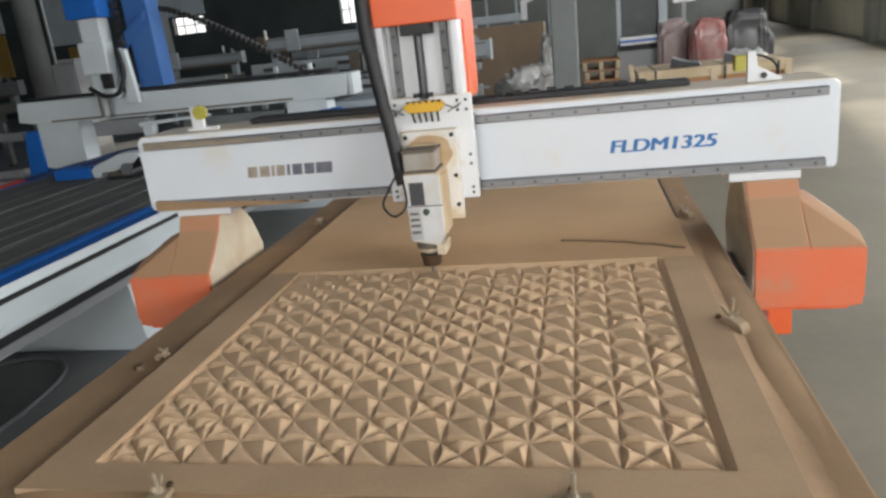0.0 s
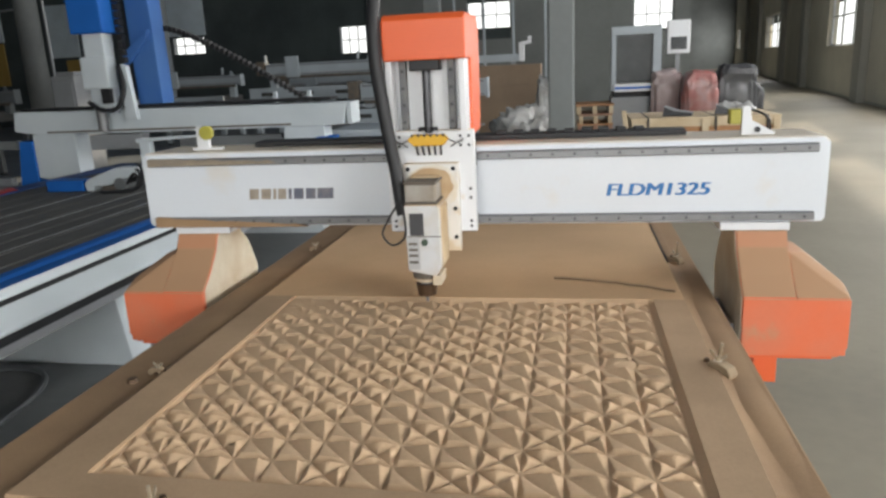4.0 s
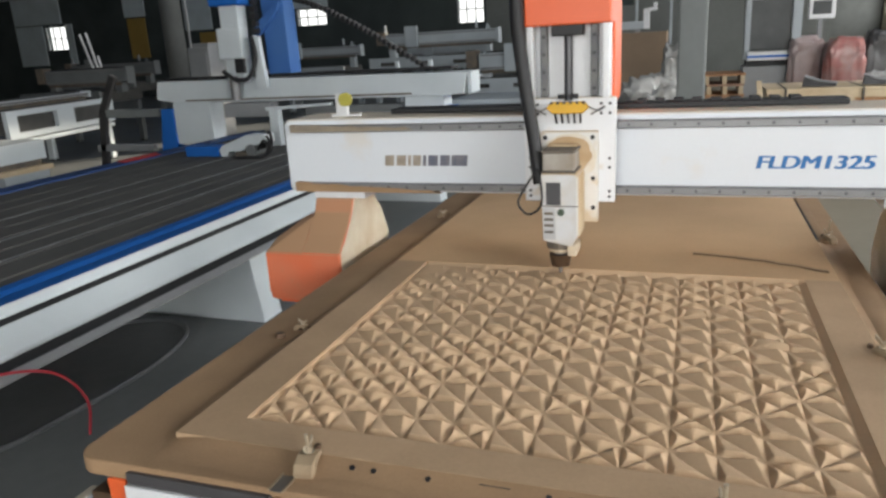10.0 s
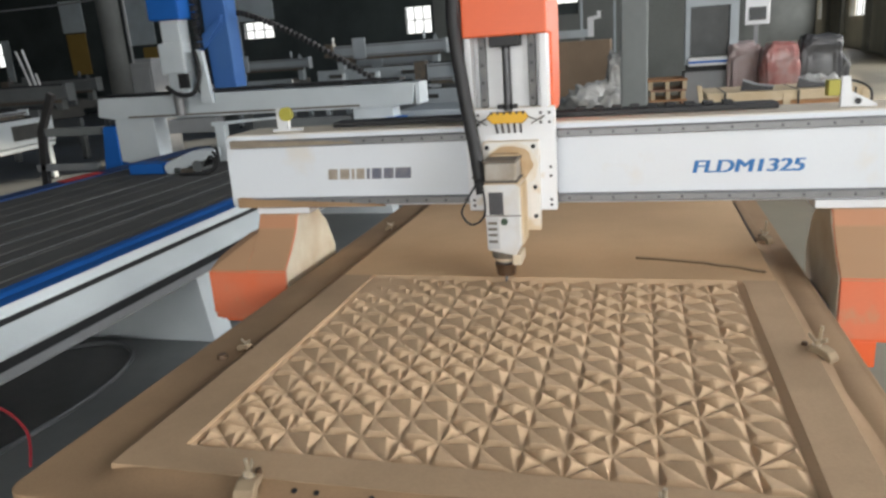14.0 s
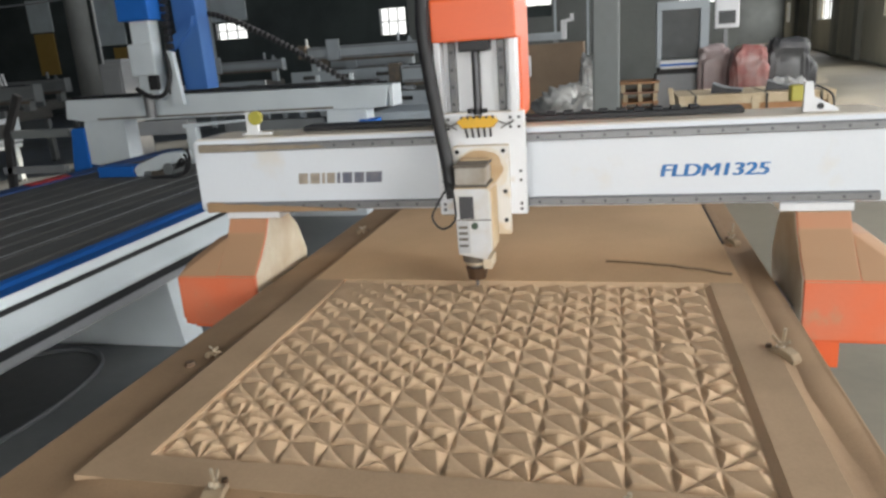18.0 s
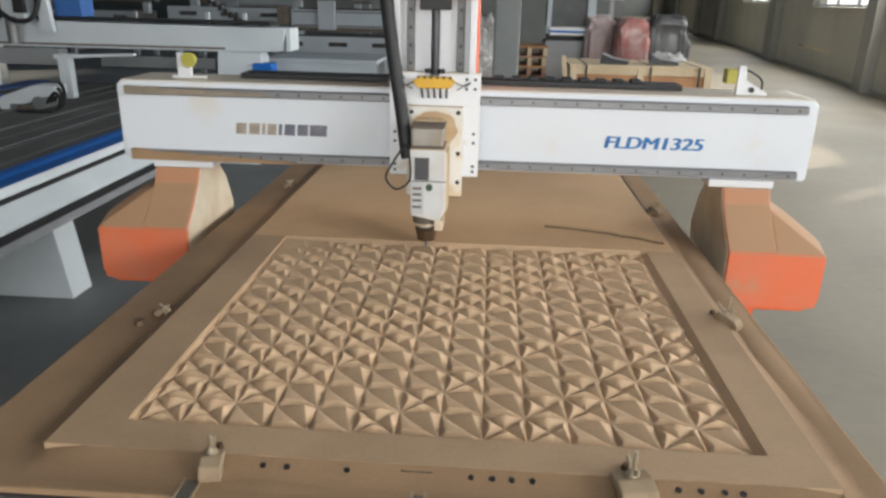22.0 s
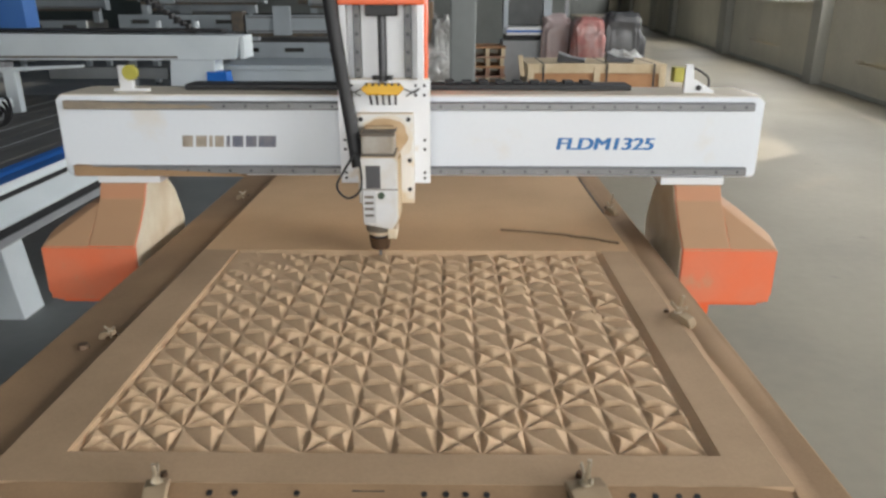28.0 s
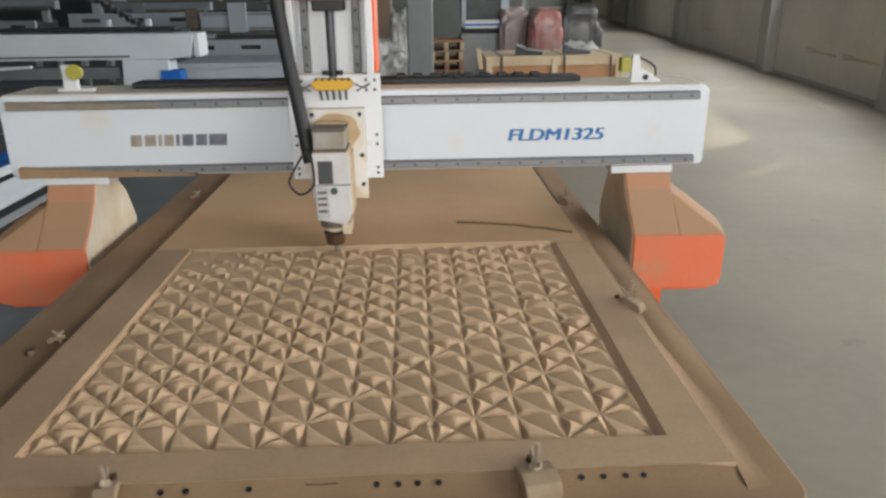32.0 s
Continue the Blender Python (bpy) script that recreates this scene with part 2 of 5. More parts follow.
M_LETTER = paint("blue_letter_film", (0.025, 0.17, 0.46), 0.45, scale=30, amount=0.3)
M_MARK_BROWN = paint("brown_dusted_film", (0.30, 0.25, 0.20), 0.7, other=(0.46, 0.40, 0.33), scale=40, amount=0.5)
M_MARK_BLUE = paint("grey_blue_film", (0.13, 0.14, 0.19), 0.6, other=(0.22, 0.21, 0.23), scale=40, amount=0.4)
M_OLIVE = paint("olive_yellow_plastic", (0.42, 0.38, 0.06), 0.5, scale=30, amount=0.3)
M_BRASS = paint("dusty_bright_steel", (0.72, 0.66, 0.54), 0.35, metal=0.6, other=(0.52, 0.41, 0.27), scale=30, amount=0.4)
M_CARD = paint("cardboard", (0.33, 0.24, 0.165), 0.85, other=(0.27, 0.195, 0.135), scale=2, fine=40, amount=0.4)
M_FILM = paint("clear_film", (0.55, 0.55, 0.54), 0.22, other=(0.32, 0.31, 0.29), scale=5, fine=30, amount=0.6, bump=0.4)
M_FILM_RED = paint("film_over_red_part", (0.37, 0.13, 0.115), 0.3, other=(0.44, 0.35, 0.33), scale=4, fine=30, amount=0.5, bump=0.4)
M_FILM_PINK = paint("film_over_red", (0.44, 0.36, 0.35), 0.3, other=(0.33, 0.22, 0.21), scale=3, fine=30, amount=0.6, bump=0.4)
M_BLACK_FILM = paint("black_film", (0.045, 0.045, 0.05), 0.3, other=(0.10, 0.10, 0.10), scale=4, fine=30, amount=0.5, bump=0.4)
M_CARVED = paint("carved_mdf", (0.66, 0.46, 0.288), 0.85, other=(0.59, 0.408, 0.25), scale=5, fine=160, amount=0.4, bump=0.08)
M_GLOW, nt, b = principled("hazy_sky")
b.inputs["Base Color"].default_value = (0, 0, 0, 1)
b.inputs["Emission Color"].default_value, b.inputs["Emission Strength"].default_value = (0.97, 0.98, 0.95, 1), 1.6


# ---- building helpers ----
def add_box(bm, x0, x1, y0, y1, z0, z1, m=None):
    vs = bmesh.ops.create_cube(bm, size=1.0)["verts"]
    t = Matrix.Translation(((x0 + x1) / 2, (y0 + y1) / 2, (z0 + z1) / 2)) @ Matrix.Diagonal((abs(x1 - x0), abs(y1 - y0), abs(z1 - z0), 1))
    bmesh.ops.transform(bm, matrix=(m @ t if m else t), verts=vs)
    return vs


def box(x0, x1, y0, y1, z0, z1, bevel=0.0, seg=2, m=None):
    bm = bmesh.new()
    add_box(bm, x0, x1, y0, y1, z0, z1, m)
    if bevel:
        bmesh.ops.bevel(bm, geom=bm.edges[:], offset=bevel, segments=seg, profile=0.6, affect="EDGES")
    return bm


def prism(points, a, b, axis="x", bevel=0.0, seg=2):
    """A polygon pulled from a to b along an axis; points are in the two other axes, in the order of xyz."""
    bm = bmesh.new()
    put = {"x": lambda p, t: (t, p[0], p[1]), "y": lambda p, t: (p[0], t, p[1]), "z": lambda p, t: (p[0], p[1], t)}[axis]
    lo, hi = [bm.verts.new(put(p, a)) for p in points], [bm.verts.new(put(p, b)) for p in points]
    bm.faces.new(lo), bm.faces.new(hi[::-1])
    for i in range(len(points)):
        j = (i + 1) % len(points)
        bm.faces.new((lo[i], hi[i], hi[j], lo[j]))
    bmesh.ops.recalc_face_normals(bm, faces=bm.faces)
    if bevel:
        bmesh.ops.bevel(bm, geom=bm.edges[:], offset=bevel, segments=seg, profile=0.6, affect="EDGES")
    return bm


def rod(p, q, r, r2=None, n=14, bm=None):
    """A round bar from p to q."""
    bm = bm or bmesh.new()
    p, q = Vector(p), Vector(q)
    vs = bmesh.ops.create_cone(bm, cap_ends=True, segments=n, radius1=r, radius2=r if r2 is None else r2, depth=(q - p).length)["verts"]
    turn = (q - p).to_track_quat("Z", "Y").to_matrix().to_4x4()
    bmesh.ops.transform(bm, matrix=Matrix.Translation((p + q) / 2) @ turn, verts=vs)
    return bm


def tube(points, r, n=10, smooth=8):
    """A bent hose through points."""
    pts = [Vector(p) for p in points]
    path = []
    for i in range(len(pts) - 1):
        a, b, c, d = pts[max(i - 1, 0)], pts[i], pts[i + 1], pts[min(i + 2, len(pts) - 1)]
        for k in range(smooth):
            t = k / smooth
            path.append(0.5 * (2 * b + (c - a) * t + (2 * a - 5 * b + 4 * c - d) * t * t + (3 * b - a - 3 * c + d) * t ** 3))
    path.append(pts[-1])
    bm, rings, side = bmesh.new(), [], None
    for i, p in enumerate(path):
        d = (path[min(i + 1, len(path) - 1)] - path[max(i - 1, 0)]).normalized()
        side = d.orthogonal().normalized() if side is None else (side - d * side.dot(d)).normalized()
        up = d.cross(side)
        rings.append([bm.verts.new(p + r * (math.cos(2 * math.pi * k / n) * side + math.sin(2 * math.pi * k / n) * up)) for k in range(n)])
    for a, b in zip(rings, rings[1:]):
        for k in range(n):
            bm.faces.new((a[k], a[(k + 1) % n], b[(k + 1) % n], b[k]))
    bm.faces.new(rings[0][::-1]), bm.faces.new(rings[-1])
    for f in bm.faces:
        f.smooth = True
    return bm


def join(*bms):
    """One bmesh out of several."""
    out = bmesh.new()
    for b in bms:
        me = bpy.data.meshes.new("tmp")
        b.to_mesh(me)
        b.free()
        out.from_mesh(me)
        bpy.data.meshes.remove(me)
    return out


def mesh_object(name, bm, material):
    me = bpy.data.meshes.new(name)
    bm.to_mesh(me)
    bm.free()
    me.materials.append(material)
    return new(name, me)


def part(name, bm, material, parent, label=""):
    ob = mesh_object(name, bm, material)
    ob.parent = parent
    ob.matrix_parent_inverse = parent.matrix_world.inverted() if parent.type == "EMPTY" and parent.parent is None else Matrix()
    return tagged(ob, label)


def thing(name, at, label, category, group=""):
    """An Empty at a thing's base; its parts are built in world coordinates."""
    ob = new(name)
    ob.empty_display_size = 0.1
    ob.matrix_world = Matrix.Translation(at)
    bpy.context.view_layer.update()
    return tagged(ob, label, category, group)


def structure(name, bm, material, label="", category=""):
    return tagged(mesh_object(name, bm, material), label, category, kind="structure")


def shade(ob):
    for p in ob.data.polygons:
        p.use_smooth = True
    return ob


# ---- hall ----
HALL = pose(5.35, 0, 0, 0, 0, -8.0)
structure("floor", box(-34, 24, -14, 84, -0.2, 0.0), M_FLOOR, "smooth grey concrete floor", "floor")
# Dark sheet laid over the floor in place of real shade.
structure("floor_shade_sheet", box(-30, -0.95, -9, 22, 0.0, 0.004), M_FLOOR_SHADE, "thin dark sheet on the concrete floor standing for its shaded side", "floor")
# Unseen roof strips, added to bring fill light onto top faces.
ROOF = [(-16.0, -14.5), (-7.5, -6.0), (2.4, 3.9)]
bm, last = bmesh.new(), -34
for a, b in ROOF:
    add_box(bm, last, a, -12, 40, 7.0, 7.2)
    add_box(bm, a, b, -12, -8, 7.0, 7.2)
    add_box(bm, a, b, 20, 40, 7.0, 7.2)
    last = b
structure("ceiling", join(bm, prism([(last, -12), (4.1, -12), (16.4, 76), (last, 76)], 7.0, 7.2, "z")), M_DARK, "dark sheet roof with unseen strips left open for added fill light", "ceiling")
for a, b in ROOF:
    window_light("roof_fill_light", pose((a + b) / 2, 6.0, 7.1), b - a, 28.0, ROOF_POWER if a > 0 else 8, (0.98, 0.985, 0.97))
HEAD = 3.4
# First two openings unseen, added for light; next two fitted to the sun patches.
WIN = [(-5.6, -2.2, 1.6), (0.3, 3.9, 1.6), (6.15, 6.78, 1.6), (7.24, 11.1, 1.6), (12.5, 16.6, 1.46), (20.6, 25.7, 1.52), (39.0, 46.0, 1.62), (66.5, 71.0, 1.7)]
SUN_SLOTS = [(7.68, 8.91), (9.11, 10.38), (14.7, 17.4)]
bm = bmesh.new()
add_box(bm, 0, 0.3, -13, 75, -0.1, 0.49, HALL)
add_box(bm, 0, 0.3, -13, 75, 0.80, 1.46, HALL)
# slanting slots made up to let strips of sun onto the floor
spans = list(zip([-13] + [v[1] for v in SUN_SLOTS], [v[0] for v in SUN_SLOTS] + [75]))
for a, b in spans:
    add_box(bm, 0, 0.3, a, b, 0.49, 0.80, HALL)
for a, b in SUN_SLOTS:
    add_box(bm, 0, 0.02, a, b, 0.56, 0.80, HALL)
    add_box(bm, 0.02, 0.15, a, b, 0.69, 0.80, HALL)
    add_box(bm, 0.15, 0.3, a, b, 0.49, 0.60, HALL)
    add_box(bm, 0.28, 0.3, a, b, 0.60, 0.66, HALL)
add_box(bm, 0, 0.3, -13, 75, HEAD, 7.1, HALL)
last = -13
for a, b, sill in WIN:
    add_box(bm, 0, 0.3, last, a, 1.46, HEAD, HALL)
    if sill > 1.46:
        add_box(bm, 0, 0.3, a, b, 1.46, sill, HALL)
    last = b
add_box(bm, 0, 0.3, last, 75, 1.46, HEAD, HALL)
structure("wall_east", bm, M_WALL, "grey plastered side wall with high windows", "wall")
structure("wall_west", box(-30.3, -30, -12, 40, -0.1, 7.1), M_DARK, "dark far side wall", "wall")
for a, b in ((-7.0, -6.5), (-1.2, -0.7), (4.2, 4.7), (6.82, 7.2), (11.75, 12.25), (19.5, 20.4), (29.6, 30.6), (36.5, 37.5), (48, 49), (58, 59)):
    structure("pilaster", box(-0.2, 0.02, a, b, 0, 7.0, 0.01, m=HALL), M_WALL_DARK, "grey wall pilaster", "pilaster")
structure("baseboard", box(-0.02, 0.0, -9, 74, 0.0, 0.06, m=HALL), M_WALL_DARK, "grey skirting strip", "baseboard")
for k, (a, b, SILL) in enumerate(WIN):
    w = tagged(new("window_%d" % (k + 1)), "white framed factory window, bright outside", "window", kind="structure")
    w.matrix_world = HALL @ pose(0.15, (a + b) / 2, SILL)
    bpy.context.view_layer.update()
    wide, high = b - a, HEAD - SILL
    for y in (-wide / 2 + 0.03, -wide / 6, wide / 6, wide / 2 - 0.03):
        o = mesh_object("window_frame", box(-0.03, 0.03, y - 0.03, y + 0.03, 0, high, 0.006), M_WHITE)
        o.parent = w
    for z in (0.03, high * 0.5, high - 0.03):
        o = mesh_object("window_frame", box(-0.025, 0.025, -wide / 2 + 0.06, wide / 2 - 0.06, z - 0.025, z + 0.025, 0.006), M_WHITE)
        o.parent = w
    o = mesh_object("window_sill", box(-0.22, -0.14, -wide / 2, wide / 2, -0.04, 0.0, 0.006), M_WALL)
    o.parent = w
    window_light("window_light", HALL @ pose(-0.02, (a + b) / 2, (SILL + HEAD) / 2, 0, 90, 0), HEAD - SILL - 0.1, wide - 0.1, WINDOW_POWER * min(wide, 4.0) / 3.4)
# Unseen screen, added so only low window light reaches the floor as sun.
structure("awning", box(0.3, 1.95, -12, 74, 3.42, 3.5, m=HALL), M_DARK, "unseen sheet outside the windows, added to narrow the sun patches", "awning")
structure("backdrop", box(8.0, 8.02, -20, 120, -0.1, 5.4, m=HALL), M_GLOW, "bright hazy sky outside", "backdrop")

structure("wall_far", box(3.6, 16.4, 72.0, 72.3, -0.1, 7.1), M_LINING, "far grey end wall of the aisle", "wall")
structure("wall_aisle", box(3.6, 3.9, 22.3, 72.0, -0.1, 7.1), M_LINING, "grey partition wall along the aisle", "wall")

# unseen opening behind the camera, added to light the fronts
bm = bmesh.new()
for a, b, c, d in ((-34, -1.7, 0, 7.1), (2.9, 5.0, 0, 7.1), (-1.7, 2.9, 4.2, 7.1)):
    add_box(bm, a, b, -9.3, -9, c - 0.1, d)
structure("wall_south", bm, M_WALL, "plain unseen wall with an opening added for front fill light", "wall")
window_light("front_fill_light", pose(0.6, -9.15, 2.1, -90, 0, 180), 4.5, 4.1, FRONT_FILL_POWER)

# end wall with bright windows between dark curtains
GLASS = [(-13.4, -12.2, 2.3, 2.85), (-7.32, -6.4, 2.05, 2.9), (-25.2, -24.1, 2.0, 2.9), (-3.0, -1.6, 2.6, 3.4), (2.2, 3.4, 2.3, 3.2)]
cuts = sorted(GLASS)
bm, last = bmesh.new(), -34
for a, b, c, d in cuts:
    add_box(bm, last, a, 22, 22.3, -0.1, 7.1)
    add_box(bm, a, b, 22, 22.3, -0.1, c)
    add_box(bm, a, b, 22, 22.3, d, 7.1)
    last = b
add_box(bm, last, 3.9, 22, 22.3, -0.1, 7.1)
structure("wall_north", bm, M_DARK, "dark end wall with small windows", "wall")
structure("wall_north_lining", box(-6.3, 3.9, 21.9, 21.996, -0.1, 2.25), M_LINING, "grey lower lining of the end wall", "wall")
for a, b in ((-6.3, -3.0), (-1.6, 2.2), (3.4, 3.9)):
    structure("wall_north_lining", box(a, b, 21.9, 21.996, 2.254, 4.6), M_LINING, "grey lining of the end wall between windows", "wall")
structure("backdrop_north", box(-34, 3.8, 23.5, 23.52, 0, 6), M_GLOW, "bright hazy sky outside", "backdrop")
for k, (a, b, c, d) in enumerate(cuts):
    w = tagged(new("window_%d" % (k + 11)), "small bright window with thin bars in the dark end wall", "window", kind="structure")
    w.matrix_world = Matrix.Translation(((a + b) / 2, 22.1, c))
    for x in (-(b - a) / 2 + 0.02, -(b - a) / 6, (b - a) / 6, (b - a) / 2 - 0.02):
        o = mesh_object("window_frame", box(x - 0.02, x + 0.02, -0.02, 0.02, 0, d - c, 0.004), M_WHITE)
        o.parent = w
    o = mesh_object("window_frame", box(-(b - a) / 2, (b - a) / 2, -0.025, 0.025, (d - c) / 2 - 0.02, (d - c) / 2 + 0.02, 0.004), M_WHITE)
    o.parent = w
for x0, x1, z0, z1, m, lab in ((-21.0, -20.0, 3.05, 4.2, M_PALE, "pale blue sheet panel on the end wall"), (-20.9, -20.05, 1.5, 3.0, M_OCHRE, "brown ochre sheet panel on the end wall"),
                               (-26.7, -24.2, 3.02, 4.4, M_PALE, "pale blue sheet panel on the end wall"), (-26.7, -25.25, 1.4, 2.98, M_PALE, "pale blue sheet panel on the end wall"),
                               (-14.2, -12.1, 2.9, 4.4, M_PALE, "pale blue sheet panel on the end wall"), (-24.05, -23.7, 1.4, 2.98, M_PALE, "pale blue sheet panel on the end wall"),
                               (-18.2, -17.0, 2.4, 4.2, M_PALE, "pale blue sheet panel on the end wall"), (-17.6, -16.2, 0.6, 2.3, M_OCHRE, "brown sheet panel on the end wall")):
    structure("wall_panel", box(x0, x1, 21.95, 21.997, z0, z1, 0.004), m, lab, "panel")


def column(x, y, w, round_one=False):
    bm = rod((x, y, 0), (x, y, 7.0), w / 2, n=28) if round_one else box(x - w / 2, x + w / 2, y - w / 2, y + w / 2, 0, 7.0, 0.02)
    o = structure("column", bm, M_COLUMN_DARK if round_one else M_COLUMN, "grey round roof column" if round_one else "grey steel roof column", "column")
    return shade(o) if round_one else o


column(0.225, 4.95, 0.24)
column(-8.5, 9.0, 0.36, True)
column(-10.5, 16.0, 0.6)
column(-3.2, 17.0, 0.4)


for x, z in ((-2.95, 2.2), (-2.12, 1.8), (-1.29, 1.72), (-0.4, 1.95)):
    structure("wall_post", box(x - 0.03, x + 0.03, 18.96, 19.04, 0.0, 6.99, 0.005), M_WHITE_DIM, "thin pale post in front of the end wall", "post")
structure("down_pipe", join(rod((-8.27, 9.12, 0.0), (-8.27, 9.12, 6.99), 0.022, n=12)), M_HOSE, "thin pale pipe beside the round column", "pipe")

# ---- router: table ----
GY, CX = 0.0, -0.06
router = thing("cnc_router", (0, 0, 0), "white and orange CNC wood router covered in brown sawdust", "cnc machine")
part("table_frame", box(-0.60, 0.63, -1.1995, 1.22, 0.52, 0.80, 0.008), M_WHITE, router, "white painted steel frame")
for x in (-0.5, 0.53):
    for y in (-1.1, 0.0, 1.1):
        part("table_leg", box(x - 0.06, x + 0.06, y - 0.06, y + 0.06, 0.03, 0.53, 0.006), M_WHITE, router)
        part("foot", rod((x, y, 0.0), (x, y, 0.035), 0.06, 0.045), M_BLACK, router)
part("apron", prism([(-0.705, 0.30), (0.633, 0.30), (0.633, 0.803), (-0.603, 0.803), (-0.603, 0.742), (-0.705, 0.742)], -1.247, -1.2, "y", 0.003), M_WHITE, router, "white front plate")
corner = []
for cx, cy, a0, r in ((-0.675, -1.195, 180, 0.04), (0.655, -1.185, 270, 0.045), (0.69, 1.26, 0, 0.02), (-0.69, 1.26, 90, 0.02)):
    corner += [(cx + r * math.cos(radians(a0 + k * 15)), cy + r * math.sin(radians(a0 + k * 15))) for k in range(7)]
part("spoilboard", prism(corner, 0.806, 0.836, "z", 0.004), M_SPOIL, router, "brown table top thick with wood dust")
slots = [-0.603, -0.325, -0.295, -0.02, 0.01, 0.295, 0.325, 0.633]
for a, b in zip(slots[::2], slots[1::2]):
    part("edge_profile", box(a + 0.004, b - 0.004, -1.243, -1.2255, 0.805, 0.826, 0.003), M_DARK_ALU, router, "dark aluminium table profile")
for a in (-0.31, -0.005, 0.31):
    part("slot_end", box(a - 0.013, a + 0.013, -1.2405, -1.2255, 0.805, 0.824, 0.002), M_SPOIL, router)
for s, x in ((-1, -0.655), (1, 0.675)):
    part("side_rail", box(x - 0.035, x + 0.035, -1.18, 1.2, 0.70, 0.76, 0.004), M_WHITE_DUSTY, router)
    part("rack", box(x + s * 0.036, x + s * 0.05, -1.15, 1.18, 0.712, 0.735, 0.002), M_STEEL, router)
part("stop_block", box(-0.645, -0.607, -1.238, -1.20, 0.7424, 0.806, 0.003), M_ORANGE, router, "small orange stop block")
part("rail_end", box(-0.69, -0.647, -1.235, -1.19, 0.7424, 0.772, 0.004), M_BROWN_STEEL, router, "rusty brown rail end")
part("end_plate", box(-0.725, -0.7055, -1.243, -1.2, 0.69, 0.755, 0.003), M_WHITE_DUSTY, router, "small white end plate")

# drill holes and slits along the front of the table
for x in (-0.224, -0.188, -0.099, 0.083, 0.114, 0.142, 0.172, 0.380, 0.412, 0.445, 0.471):
    part("screw_hole", rod((x, -1.164, 0.838), (x, -1.166, 0.8474), 0.0045, n=12), M_BLACK, router)
part("slit", box(-0.020, 0.026, -1.1622, -1.1585, 0.838, 0.8478), M_BLACK, router)
part("slit", box(0.325, 0.372, -1.1555, -1.153, 0.838, 0.8495), M_BLACK, router)
for a, w in ((-0.318, 0.010), (0.010, 0.0075), (0.318, 0.010)):
    part("t_slot", box(a - w, a + w, -1.2395, -1.166, 0.8362, 0.8376), M_DARK_DUSTY, router, "dark slot in the table top")
    for k in (-1, 1):
        part("slot_edge", box(a + k * (w + 0.002) - 0.002, a + k * (w + 0.002) + 0.002, -1.2385, -1.168, 0.8362, 0.8384), M_TAN, router)
part("front_crack", tube([(0.05, -1.1665, 0.8375), (0.09, -1.169, 0.8375), (0.14, -1.1675, 0.8375), (0.19, -1.171, 0.8375), (0.235, -1.169, 0.8375)], 0.003, 6), M_DARK_DUSTY, router, "thin dark crack in the dust")

# ---- router: gantry ----
beam = part("gantry_beam", prism([(-0.988, 1.04), (-0.988, 1.243), (-0.972, 1.26), (0.972, 1.26), (0.988, 1.243), (0.988, 1.04), (0.98, 1.03), (-0.98, 1.03)], GY, GY + 0.2, "y", 0.006), M_WHITE_DUSTY, router, "white painted gantry beam with dust on top")
for z in (1.23, 1.048):
    rail = part("linear_rail", prism([(GY - 0.018, z - 0.008), (GY - 0.012, z - 0.011), (GY + 0.001, z - 0.012), (GY + 0.001, z + 0.012), (GY - 0.012, z + 0.011), (GY - 0.018, z + 0.008)], -0.955, 0.955, "x"), M_STEEL, router, "steel linear guide rail")
    for k in range(32):
        x = -0.93 + 0.06 * k
        part("bolt", rod((x, GY - 0.0184, z), (x, GY - 0.0175, z), 0.0040, n=10), M_DARK_STEEL, rail)
dusty = [(-0.957 + 0.033 * k, 1.062 - 0.0016 * k + 0.005 * noise.noise((k * 0.9, 3.0, 0))) for k in range(15)]
part("rail_dust", prism([(-0.957, 1.031)] + dusty + [(-0.46, 1.031)], GY - 0.021, GY - 0.0005, "y", 0.002), M_SPOIL, router, "brown dust caked on the lower rail")

upper = [(-0.957 + 0.03 * k, 1.244 - 0.0009 * k + 0.004 * noise.noise((k * 0.8, 9.0, 0))) for k in range(14)]
part("rail_dust", prism([(-0.957, 1.220)] + upper + [(-0.535, 1.224)], GY - 0.0205, GY - 0.0005, "y", 0.002), M_DUST_GREY, router, "grey-brown dust caked on the upper rail")

# model lettering
def lettering(text, width, height, at, mat, parent, shear=0.22):
    cu = bpy.data.curves.new("lettering", "FONT")
    cu.body, cu.shear = text, shear
    ob = new("lettering", cu)
    me = bpy.data.meshes.new_from_object(ob.evaluated_get(bpy.context.evaluated_depsgraph_get()))
    bpy.data.objects.remove(ob)
    lo = [min(v.co[k] for v in me.vertices) for k in range(2)]
    hi = [max(v.co[k] for v in me.vertices) for k in range(2)]
    k = (width / (hi[0] - lo[0]), height / (hi[1] - lo[1]))
    verts, faces = [], []
    # strokes thickened by overlapping copies, each a little prouder
    for n, dx in enumerate((0.0, 0.0013, 0.0026, 0.0039, 0.0052)):
        base = len(verts)
        for v in me.vertices:
            x, y, z = v.co
            verts.append((at[0] + dx + (x - lo[0]) * k[0], at[1] - 0.0008 - 0.0003 * n, at[2] + (y - lo[1]) * k[1]))
        faces += [[base + q for q in f.vertices] for f in me.polygons]
    out = bpy.data.meshes.new("model_lettering")
    out.from_pydata(verts, [], faces)
    out.materials.append(mat)
    bpy.data.meshes.remove(me)
    o = new("model_lettering", out)
    o.parent = parent
    return tagged(o, "blue slanted model lettering")


lettering("FLDM1325", 0.272, 0.034, (0.416, GY, 1.108), M_LETTER, router, 0.14)
